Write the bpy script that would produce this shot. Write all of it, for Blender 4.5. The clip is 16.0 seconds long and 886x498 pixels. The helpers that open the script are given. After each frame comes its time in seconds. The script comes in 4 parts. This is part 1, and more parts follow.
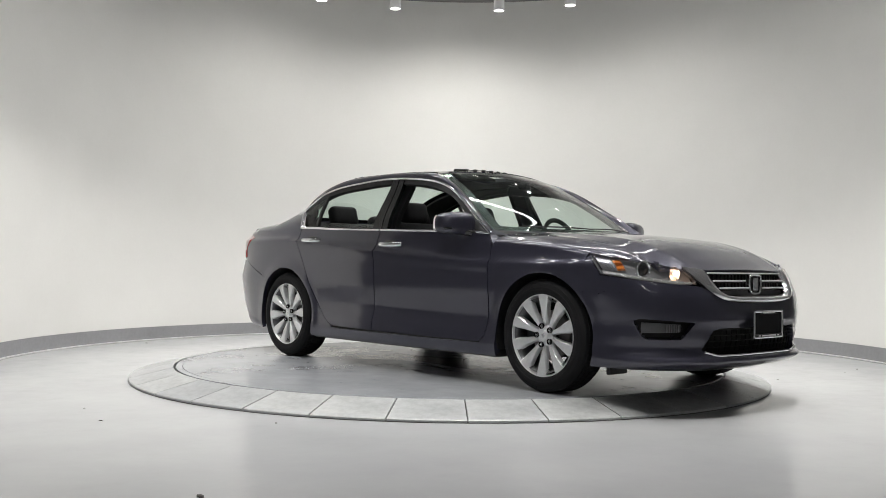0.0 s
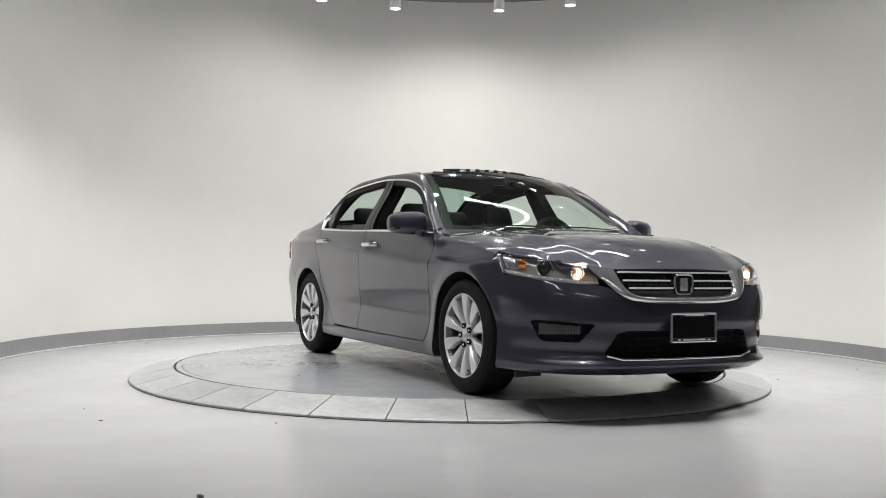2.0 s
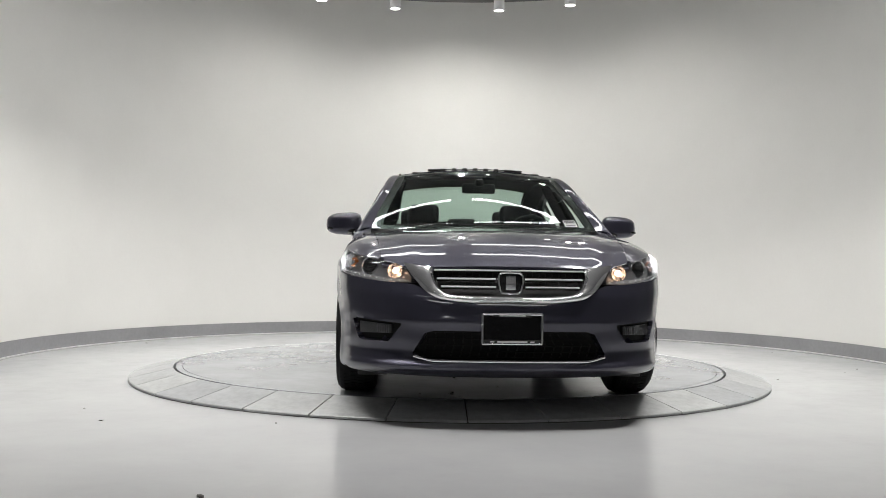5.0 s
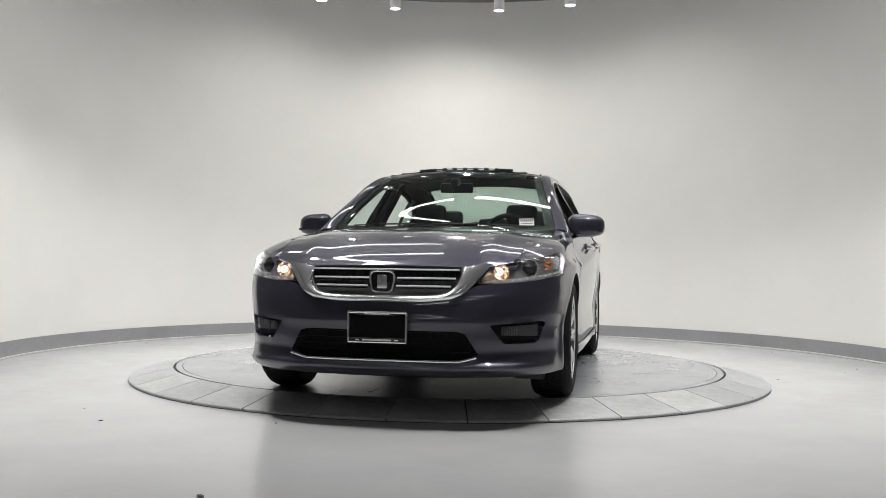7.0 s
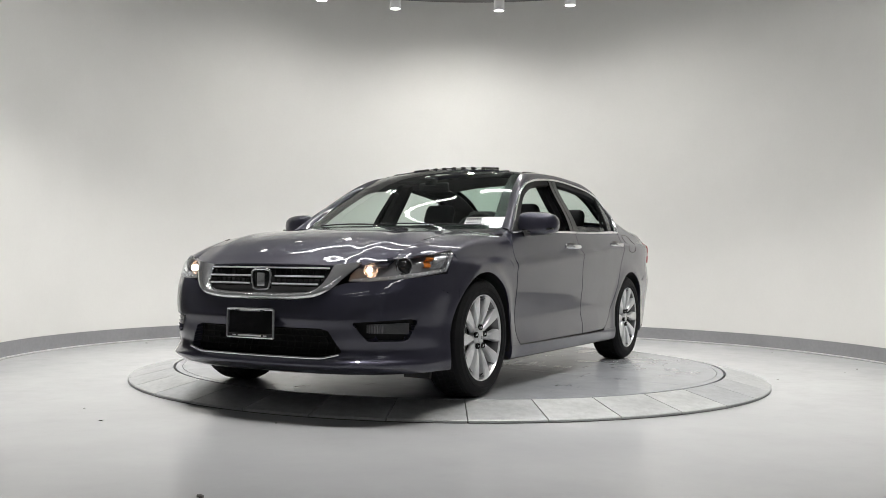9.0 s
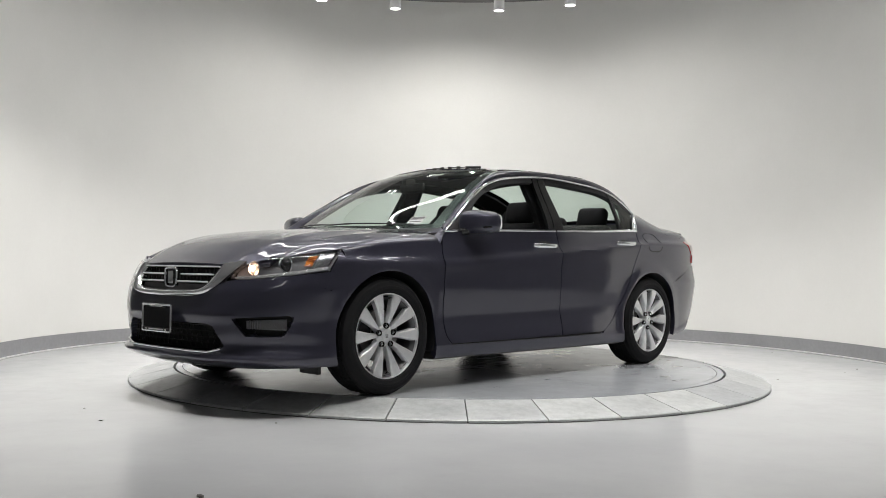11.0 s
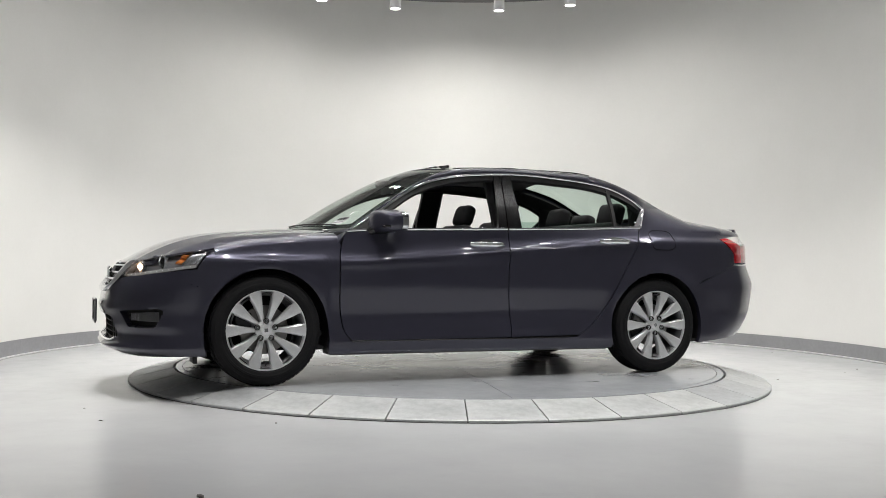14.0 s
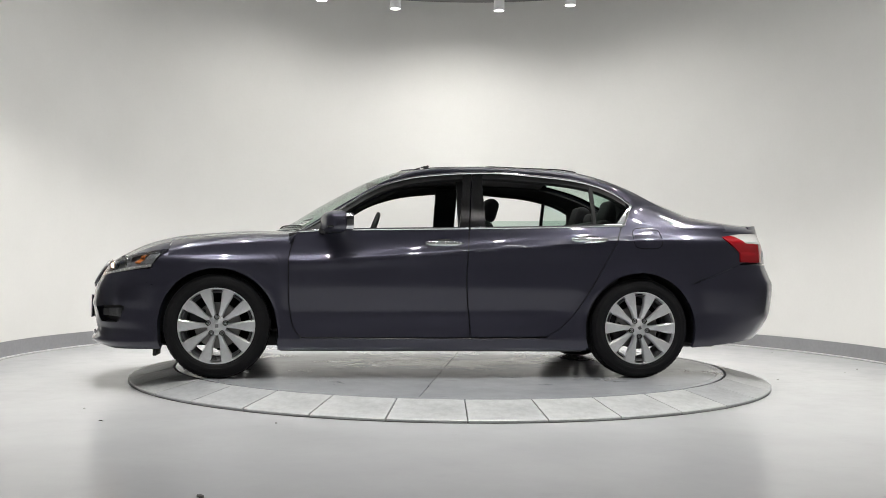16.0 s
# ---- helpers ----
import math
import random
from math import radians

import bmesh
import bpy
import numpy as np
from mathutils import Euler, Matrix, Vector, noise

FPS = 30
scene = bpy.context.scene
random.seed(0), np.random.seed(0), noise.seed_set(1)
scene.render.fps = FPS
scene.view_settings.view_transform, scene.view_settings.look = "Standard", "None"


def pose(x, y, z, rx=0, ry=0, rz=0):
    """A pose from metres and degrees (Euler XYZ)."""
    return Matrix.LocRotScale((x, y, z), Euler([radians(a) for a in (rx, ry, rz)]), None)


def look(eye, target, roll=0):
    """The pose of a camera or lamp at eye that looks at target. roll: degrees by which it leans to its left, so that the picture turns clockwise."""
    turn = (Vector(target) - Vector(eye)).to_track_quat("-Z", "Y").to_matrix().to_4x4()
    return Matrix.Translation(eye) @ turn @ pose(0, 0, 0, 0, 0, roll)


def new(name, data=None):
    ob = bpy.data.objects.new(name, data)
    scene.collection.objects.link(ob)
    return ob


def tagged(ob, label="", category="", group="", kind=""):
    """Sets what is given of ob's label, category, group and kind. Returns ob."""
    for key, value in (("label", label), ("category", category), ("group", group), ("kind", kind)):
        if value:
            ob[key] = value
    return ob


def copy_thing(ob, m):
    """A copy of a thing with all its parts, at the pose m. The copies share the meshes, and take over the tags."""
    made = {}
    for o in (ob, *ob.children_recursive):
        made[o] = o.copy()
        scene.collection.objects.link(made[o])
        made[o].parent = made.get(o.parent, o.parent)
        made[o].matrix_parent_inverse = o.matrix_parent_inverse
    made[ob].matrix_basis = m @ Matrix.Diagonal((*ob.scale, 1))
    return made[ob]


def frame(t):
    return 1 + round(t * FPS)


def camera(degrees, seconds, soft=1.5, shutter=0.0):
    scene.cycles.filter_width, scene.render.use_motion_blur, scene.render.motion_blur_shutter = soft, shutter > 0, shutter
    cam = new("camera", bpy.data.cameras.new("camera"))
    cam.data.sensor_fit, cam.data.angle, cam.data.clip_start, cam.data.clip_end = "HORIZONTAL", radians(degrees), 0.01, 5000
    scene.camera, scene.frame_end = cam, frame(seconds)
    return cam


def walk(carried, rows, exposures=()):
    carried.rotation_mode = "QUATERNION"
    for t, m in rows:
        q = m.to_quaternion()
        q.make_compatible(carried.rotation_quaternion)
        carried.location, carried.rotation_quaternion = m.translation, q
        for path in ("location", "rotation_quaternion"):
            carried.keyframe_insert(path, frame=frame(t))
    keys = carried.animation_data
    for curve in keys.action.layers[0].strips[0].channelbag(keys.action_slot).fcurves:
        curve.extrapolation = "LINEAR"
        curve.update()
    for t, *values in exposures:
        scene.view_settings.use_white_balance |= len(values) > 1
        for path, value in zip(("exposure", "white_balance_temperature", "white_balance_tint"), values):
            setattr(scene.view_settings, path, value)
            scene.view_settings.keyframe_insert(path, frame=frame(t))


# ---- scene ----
# ---------------------------------------------------------------- camera
cam = camera(49.78, 16.0, soft=0.75)
EYE = (0.0, -7.2928, 0.7338)
STAND = look(EYE, (-0.0639, 0.7057, 0.8751), roll=0.766)
walk(cam, [(0.0, STAND), (16.0, STAND)], exposures=[(0.0, 0.03), (4.0, 0.0), (7.0, -0.01), (9.0, 0.01), (13.0, 0.10), (16.0, 0.11)])

# ---------------------------------------------------------------- world and lights
FLOOR = -0.083         # hall floor; the turning disc's top is z = 0
CEIL = 4.0
WALL_C, WALL_R = (0.106, 0.683), 3.805

world = bpy.data.worlds.new("world")
scene.world = world
world.use_nodes = True
world.node_tree.nodes["Background"].inputs[0].default_value = (0.9, 0.95, 1.0, 1)
world.node_tree.nodes["Background"].inputs[1].default_value = 0.0

LAMP_R, LAMP_Z = 2.7, 3.41
LAMP_ANGLES = [119.8, 103.1, 79.9, 63.9] + [63.9 - 19 * k for k in range(1, 16)]
SPOT_WATTS = 118
TUBE_WATTS = (8, 6)      # over the turntable, added fill over the hall behind
WASH = [(90, 190), (61, 66), (119, 66)]      # angle round the room, watts; lamps added to brighten the upper wall

# tube lights on the ceiling: over the turntable, then four added over the hall behind as fill: (x, y)
TUBES = [(-1.3, -1.1), (1.3, -1.1), (-1.3, -0.1), (1.3, -0.1), (-1.3, 0.9), (1.3, 0.9),
         (-1.8, -7.2), (1.8, -7.2), (-1.8, -9.6), (1.8, -9.6)]
TUBE_LENGTH = 2.2

# ---------------------------------------------------------------- materials
def material(name, colour, rough=0.5, metal=0.0, coat=0.0, spec=0.5):
    m = bpy.data.materials.new(name)
    m.use_nodes = True
    b = m.node_tree.nodes["Principled BSDF"]
    b.inputs["Base Color"].default_value = (*colour, 1)
    b.inputs["Roughness"].default_value = rough
    b.inputs["Metallic"].default_value = metal
    b.inputs["Coat Weight"].default_value = coat
    b.inputs["Coat Roughness"].default_value = 0.03
    b.inputs["Specular IOR Level"].default_value = spec
    return m


def shader(m):
    return m.node_tree.nodes["Principled BSDF"]


def noise_node(m, scale, detail=6, rough=0.6, stretch=None):
    n = m.node_tree.nodes.new("ShaderNodeTexNoise")
    n.inputs["Scale"].default_value = scale
    n.inputs["Detail"].default_value = detail
    n.inputs["Roughness"].default_value = rough
    co = m.node_tree.nodes.new("ShaderNodeTexCoord")
    if stretch:
        mp = m.node_tree.nodes.new("ShaderNodeMapping")
        mp.inputs["Scale"].default_value = stretch
        m.node_tree.links.new(co.outputs["Object"], mp.inputs["Vector"])
        m.node_tree.links.new(mp.outputs["Vector"], n.inputs["Vector"])
    else:
        m.node_tree.links.new(co.outputs["Object"], n.inputs["Vector"])
    return n


def ramp_node(m, source, stops):
    r = m.node_tree.nodes.new("ShaderNodeValToRGB")
    while len(r.color_ramp.elements) < len(stops):
        r.color_ramp.elements.new(0.5)
    for e, (p, c) in zip(r.color_ramp.elements, stops):
        e.position, e.color = p, (*c, 1) if len(c) == 3 else c
    m.node_tree.links.new(source, r.inputs["Fac"])
    return r


def mix_node(m, fac, a, b, mode="MIX"):
    n = m.node_tree.nodes.new("ShaderNodeMix")
    n.data_type, n.blend_type = "RGBA", mode
    for sock, v in ((n.inputs[0], fac), (n.inputs[6], a), (n.inputs[7], b)):
        if isinstance(v, bpy.types.NodeSocket):
            m.node_tree.links.new(v, sock)
        else:
            sock.default_value = v if isinstance(v, float) else (*v, 1)
    return n.outputs[2]


def vary(m, scale, lo, hi, rough=None, bump=0.0, stretch=None, fine=None, deep=0.9):
    """Noise between two colours, a second finer noise over it, uneven gloss and relief."""
    lk = m.node_tree.links
    n = noise_node(m, scale, stretch=stretch)
    col = ramp_node(m, n.outputs["Fac"], [(0.32, lo), (0.68, hi)]).outputs["Color"]
    f = noise_node(m, fine or scale * 14, 4)
    fr = ramp_node(m, f.outputs["Fac"], [(0.3, (deep,) * 3), (0.7, (1, 1, 1))])
    col = mix_node(m, 1.0, col, fr.outputs["Color"], "MULTIPLY")
    lk.new(col, shader(m).inputs["Base Color"])
    if rough:
        rr = ramp_node(m, n.outputs["Fac"], [(0.3, (rough[0],) * 3), (0.7, (rough[1],) * 3)])
        lk.new(rr.outputs["Color"], shader(m).inputs["Roughness"])
    if bump:
        b = m.node_tree.nodes.new("ShaderNodeBump")
        b.inputs["Strength"].default_value = bump
        b.inputs["Distance"].default_value = 0.004
        lk.new(f.outputs["Fac"], b.inputs["Height"])
        lk.new(b.outputs["Normal"], shader(m).inputs["Normal"])
    return col


def glow(name, colour, strength):
    m = material(name, colour)
    shader(m).inputs["Emission Color"].default_value = (*colour, 1)
    shader(m).inputs["Emission Strength"].default_value = strength
    return m


def glass(name, tint, ior=1.5):
    m = bpy.data.materials.new(name)
    m.use_nodes = True
    nt = m.node_tree
    nt.nodes.remove(nt.nodes["Principled BSDF"])
    tr, gl = nt.nodes.new("ShaderNodeBsdfTransparent"), nt.nodes.new("ShaderNodeBsdfGlossy")
    fr, mx = nt.nodes.new("ShaderNodeLayerWeight"), nt.nodes.new("ShaderNodeMixShader")
    pw, ml = nt.nodes.new("ShaderNodeMath"), nt.nodes.new("ShaderNodeMath")
    pw.operation, ml.operation = "POWER", "MULTIPLY_ADD"
    pw.inputs[1].default_value, ml.inputs[1].default_value, ml.inputs[2].default_value = 5.0, 0.9, (ior - 1) ** 2 / (ior + 1) ** 2 * 1.6
    fr.inputs["Blend"].default_value = 0.5
    nt.links.new(fr.outputs["Facing"], pw.inputs[0])
    nt.links.new(pw.outputs[0], ml.inputs[0])
    tr.inputs[0].default_value = (*tint, 1)
    gl.inputs["Roughness"].default_value = 0.01
    nt.links.new(ml.outputs[0], mx.inputs[0])
    nt.links.new(tr.outputs[0], mx.inputs[1])
    nt.links.new(gl.outputs[0], mx.inputs[2])
    nt.links.new(mx.outputs[0], nt.nodes["Material Output"].inputs[0])
    return m


M_WALL = material("wall_paint", (0.72, 0.715, 0.69), 0.75)
vary(M_WALL, 0.7, (0.79, 0.785, 0.755), (0.835, 0.83, 0.80), bump=0.02, fine=40, deep=0.985)
M_BASE = material("grey_skirting", (0.30, 0.30, 0.31), 0.55)
vary(M_BASE, 2.0, (0.27, 0.27, 0.28), (0.32, 0.32, 0.33), rough=(0.45, 0.6))
M_HALL = material("hall_wall_grey", (0.34, 0.34, 0.33), 0.7)
vary(M_HALL, 0.8, (0.45, 0.45, 0.44), (0.51, 0.51, 0.50), bump=0.02, fine=40, deep=0.97)
M_CEIL = material("ceiling_paint", (0.11, 0.11, 0.11), 0.85)
vary(M_CEIL, 1.5, (0.19, 0.19, 0.19), (0.23, 0.23, 0.225), fine=30)
M_FLOOR = material("painted_concrete", (0.6, 0.6, 0.6), 0.25)


def floor_look(m):
    lk = m.node_tree.links
    n = noise_node(m, 0.55, 7, 0.65)
    col = ramp_node(m, n.outputs["Fac"], [(0.3, (0.46, 0.465, 0.475)), (0.7, (0.55, 0.555, 0.56))]).outputs["Color"]
    f = noise_node(m, 5.0, 10, 0.7)
    col = mix_node(m, 1.0, col, ramp_node(m, f.outputs["Fac"], [(0.30, (0.95, 0.95, 0.945)), (0.52, (1, 1, 1))]).outputs["Color"], "MULTIPLY")
    s = noise_node(m, 1.6, 10, 0.75, (0.5, 2.2, 1))
    scuff = ramp_node(m, s.outputs["Fac"], [(0.64, (1, 1, 1)), (0.74, (0.93, 0.93, 0.93))])
    col = mix_node(m, 1.0, col, scuff.outputs["Color"], "MULTIPLY")
    lk.new(col, shader(m).inputs["Base Color"])
    r = ramp_node(m, f.outputs["Fac"], [(0.3, (0.24,) * 3), (0.7, (0.16,) * 3)])
    lk.new(r.outputs["Color"], shader(m).inputs["Roughness"])


floor_look(M_FLOOR)
M_TILE = material("ring_tile_steel", (0.45, 0.46, 0.47), 0.4, 0.15)


def tile_look(m):
    lk = m.node_tree.links
    n = noise_node(m, 3.0, 8, 0.7)
    col = ramp_node(m, n.outputs["Fac"], [(0.3, (0.40, 0.41, 0.415)), (0.7, (0.58, 0.59, 0.59))]).outputs["Color"]
    o = m.node_tree.nodes.new("ShaderNodeObjectInfo")
    r = ramp_node(m, o.outputs["Random"], [(0.0, (0.82, 0.83, 0.85)), (1.0, (1.1, 1.1, 1.08))])
    col = mix_node(m, 1.0, col, r.outputs["Color"], "MULTIPLY")
    f = noise_node(m, 22, 6, 0.7)
    col = mix_node(m, 1.0, col, ramp_node(m, f.outputs["Fac"], [(0.3, (0.8, 0.8, 0.8)), (0.6, (1, 1, 1))]).outputs["Color"], "MULTIPLY")
    lk.new(col, shader(m).inputs["Base Color"])
    rr = ramp_node(m, n.outputs["Fac"], [(0.3, (0.32,) * 3), (0.7, (0.5,) * 3)])
    lk.new(rr.outputs["Color"], shader(m).inputs["Roughness"])


tile_look(M_TILE)
M_DISC = material("disc_plate", (0.4, 0.4, 0.41), 0.3, 0.2)


def disc_look(m):
    lk = m.node_tree.links
    n = noise_node(m, 1.3, 9, 0.7)
    col = ramp_node(m, n.outputs["Fac"], [(0.3, (0.34, 0.355, 0.38)), (0.7, (0.44, 0.455, 0.475))]).outputs["Color"]
    # dark middle: streaky stains, with the shade under the car painted in
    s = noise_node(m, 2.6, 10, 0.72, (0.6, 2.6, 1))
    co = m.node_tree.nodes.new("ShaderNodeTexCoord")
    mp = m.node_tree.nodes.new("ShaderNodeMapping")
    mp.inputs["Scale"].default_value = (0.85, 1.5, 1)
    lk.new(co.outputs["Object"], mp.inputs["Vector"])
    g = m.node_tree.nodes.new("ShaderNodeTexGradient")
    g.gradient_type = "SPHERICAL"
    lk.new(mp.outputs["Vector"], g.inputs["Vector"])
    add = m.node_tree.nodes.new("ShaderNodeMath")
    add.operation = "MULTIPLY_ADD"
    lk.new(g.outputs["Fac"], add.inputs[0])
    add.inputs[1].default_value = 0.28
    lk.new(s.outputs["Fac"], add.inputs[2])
    stain_shade = ramp_node(m, add.outputs[0], [(0.60, (1, 1, 1)), (0.78, (0.28, 0.28, 0.29))])
    col = mix_node(m, 1.0, col, stain_shade.outputs["Color"], "MULTIPLY")
    lk.new(col, shader(m).inputs["Base Color"])
    rr = ramp_node(m, n.outputs["Fac"], [(0.3, (0.16,) * 3), (0.7, (0.26,) * 3)])
    lk.new(rr.outputs["Color"], shader(m).inputs["Roughness"])


disc_look(M_DISC)
M_GAP = material("black_gap", (0.015, 0.015, 0.015), 0.7)
M_EDGE = material("dark_ring_edge", (0.06, 0.06, 0.055), 0.6, 0.3)
M_LAMP = material("lamp_housing_white", (0.75, 0.75, 0.75), 0.4)
M_LAMPGLOW = glow("lamp_lens_glow", (1.0, 0.97, 0.92), 14)
M_TUBEGLOW = glow("tube_glow", (0.97, 0.98, 1.0), 7)
M_TRACK = material("track_grey", (0.25, 0.26, 0.26), 0.5)
M_SCUFF = material("dark_debris", (0.05, 0.045, 0.04), 0.8)

M_PAINT = material("dark_grey_metallic_paint", (0.05, 0.048, 0.056), 0.3, 0.5, 1.0, spec=0.15)


def paint_look(m):
    lk = m.node_tree.links
    n = noise_node(m, 900, 2)
    col = ramp_node(m, n.outputs["Fac"], [(0.35, (0.0345, 0.0345, 0.0500)), (0.70, (0.065, 0.0645, 0.0920))]).outputs["Color"]
    lk.new(col, shader(m).inputs["Base Color"])
    d = noise_node(m, 3, 4)
    r = ramp_node(m, d.outputs["Fac"], [(0.3, (0.29,) * 3), (0.7, (0.34,) * 3)])
    lk.new(r.outputs["Color"], shader(m).inputs["Roughness"])


paint_look(M_PAINT)
M_CHROME = material("chrome", (0.86, 0.87, 0.89), 0.10, 0.9)
M_ALLOY = material("silver_alloy", (0.75, 0.76, 0.77), 0.30, 0.5, 0.5)
vary(M_ALLOY, 30, (0.72, 0.73, 0.74), (0.80, 0.81, 0.82))
M_SATIN = material("satin_chrome", (0.86, 0.86, 0.88), 0.30, 0.55)
M_ALLOYDARK = material("alloy_barrel", (0.16, 0.16, 0.165), 0.4, 0.7)
M_TYRE = material("tyre_rubber", (0.018, 0.018, 0.019), 0.62, spec=0.15)
vary(M_TYRE, 8, (0.009, 0.009, 0.010), (0.015, 0.015, 0.016), rough=(0.6, 0.75), bump=0.3, fine=160)
M_BLACK = material("gloss_black_plastic", (0.012, 0.012, 0.013), 0.22)
M_DEEP = material("deep_black_plastic", (0.006, 0.006, 0.006), 0.55, spec=0.2)
M_MATT = material("matt_black_plastic", (0.02, 0.02, 0.021), 0.6)
vary(M_MATT, 20, (0.017, 0.017, 0.018), (0.026, 0.026, 0.027), bump=0.1, fine=400)
M_CLOTH = material("charcoal_upholstery", (0.03, 0.03, 0.032), 0.75)
vary(M_CLOTH, 18, (0.011, 0.011, 0.012), (0.018, 0.018, 0.020), bump=0.3, fine=300)
M_LINER = material("grey_headliner", (0.05, 0.05, 0.05), 0.9)
M_GLASS = glass("green_tinted_glass", (0.72, 0.84, 0.78))
M_LENS = glass("clear_lens", (0.95, 0.96, 0.97), 1.45)
M_REFL = material("lamp_reflector", (0.52, 0.53, 0.55), 0.24, 0.8)
M_GREYTRIM = material("lamp_bezel_grey", (0.24, 0.24, 0.25), 0.28, 0.35)
M_AMBER = material("amber_reflector", (0.55, 0.17, 0.03), 0.15, 0.3, 1.0)
M_RED = material("red_tail_lens", (0.36, 0.004, 0.010), 0.12, 0.0, 1.0)
M_TAILCLEAR = material("clear_tail_lens", (0.62, 0.62, 0.60), 0.12, 0.2, 1.0)
M_BEAM = glow("running_lamp_glow", (1.0, 0.62, 0.38), 24)
M_PLATE = material("black_plate_insert", (0.006, 0.006, 0.007), 0.25, spec=0.25)
M_WHITE = material("white_paper", (0.8, 0.8, 0.79), 0.6)
M_INK = material("dark_ink", (0.03, 0.03, 0.035), 0.6)
M_MIRROR = material("mirror_glass", (0.85, 0.86, 0.87), 0.02, 1.0)
M_DISCBRAKE = material("brake_steel", (0.3, 0.29, 0.28), 0.35, 0.9)


# ---------------------------------------------------------------- mesh helpers
def part(name, bm, mat, parent=None, label="", smooth=35):
    me = bpy.data.meshes.new(name)
    bm.to_mesh(me)
    bm.free()
    me.materials.append(mat)
    if smooth:
        me.shade_smooth()
        me.set_sharp_from_angle(angle=radians(smooth))
    ob = new(name, me)
    if parent:
        ob.parent = parent
    if label:
        ob["label"] = label
    return ob


def curve(*pts):
    """A smooth monotone curve through (x, y) points, x rising."""
    xs, ys = [p[0] for p in pts], [p[1] for p in pts]
    h = [b - a for a, b in zip(xs, xs[1:])]
    d = [(b - a) / k for a, b, k in zip(ys, ys[1:], h)]
    m = [d[0]] + [0 if a * b <= 0 else 2 * a * b / (a + b) for a, b in zip(d, d[1:])] + [d[-1]]

    def at(x):
        if x <= xs[0]:
            return ys[0]
        if x >= xs[-1]:
            return ys[-1]
        i = 0
        while x > xs[i + 1]:
            i += 1
        t = (x - xs[i]) / h[i]
        return ((1 + 2 * t) * (1 - t) ** 2 * ys[i] + t * (1 - t) ** 2 * h[i] * m[i]
                + t * t * (3 - 2 * t) * ys[i + 1] + t * t * (t - 1) * h[i] * m[i + 1])
    return at


def spline(pts):
    """A smooth space curve through points, by t from 0 to 1 over their indices."""
    n = len(pts) - 1
    axes = [curve_free([p[k] for p in pts]) for k in range(3)]
    return lambda t: Vector([a(t * n) for a in axes])


def curve_free(v):
    n = len(v)
    m = [(v[min(i + 1, n - 1)] - v[max(i - 1, 0)]) / (min(i + 1, n - 1) - max(i - 1, 0)) for i in range(n)]

    def at(x):
        i = min(max(int(x), 0), n - 2)
        t = x - i
        return ((1 + 2 * t) * (1 - t) ** 2 * v[i] + t * (1 - t) ** 2 * m[i]
                + t * t * (3 - 2 * t) * v[i + 1] + t * t * (t - 1) * m[i + 1])
    return at


def lerp(a, b, t):
    return a + (b - a) * t


def patch(fn, nu, nv, bm=None):
    bm = bm or bmesh.new()
    g = [[bm.verts.new(fn(i / nu, j / nv)) for j in range(nv + 1)] for i in range(nu + 1)]
    for i in range(nu):
        for j in range(nv):
            q = [g[i][j], g[i + 1][j], g[i + 1][j + 1], g[i][j + 1]]
            bm.faces.new(q)
    return bm


def weld(bm, d=0.0006):
    bmesh.ops.remove_doubles(bm, verts=bm.verts, dist=d)
    bmesh.ops.recalc_face_normals(bm, faces=bm.faces)
    return bm


def rim(bm, depth=0.012):
    """Turns the open edges of a panel inwards, so that it has thickness."""
    bm.normal_update()
    ns = {}
    for v in bm.verts:
        c = Vector((max(-1.1, min(1.1, v.co.x)), 0, 0.6))
        ns[v] = v.normal if v.normal.dot(v.co - c) > 0 else -v.normal
    ends = [e for e in bm.edges if e.is_boundary]
    low = {}
    for e in ends:
        for v in e.verts:
            if v not in low:
                low[v] = bm.verts.new(v.co - ns[v] * depth)
    for e in ends:
        a, b = e.verts
        bm.faces.new((a, b, low[b], low[a]))
    return bm


def cut(bm, poly, ax, keep=lambda c: True, snap=0.012):
    """Cuts an opening with the outline poly, seen along one axis."""
    n = len(poly)
    P = [Vector(p) for p in poly]

    def inside(p):
        r = False
        for i in range(n):
            a, b = P[i], P[i - 1]
            if (a.y > p.y) != (b.y > p.y) and p.x < (b.x - a.x) * (p.y - a.y) / (b.y - a.y) + a.x:
                r = not r
        return r
    kill = []
    for f in bm.faces:
        c = f.calc_center_median()
        if keep(c) and inside(Vector((c[ax[0]], c[ax[1]]))):
            kill.append(f)
    ks = set(kill)
    rimv = {v for f in kill for v in f.verts if any(g not in ks for g in v.link_faces)}
    bmesh.ops.delete(bm, geom=kill, context="FACES")
    for v in rimv:
        if not v.is_valid:
            continue
        p = Vector((v.co[ax[0]], v.co[ax[1]]))
        best = None
        for i in range(n):
            a, b = P[i - 1], P[i]
            t = max(0, min(1, (p - a).dot(b - a) / max((b - a).length_squared, 1e-9)))
            q = a + (b - a) * t
            if best is None or (q - p).length < (best - p).length:
                best = q
        if (best - p).length < snap * 2.5:
            v.co[ax[0]], v.co[ax[1]] = best.x, best.y
    return bm


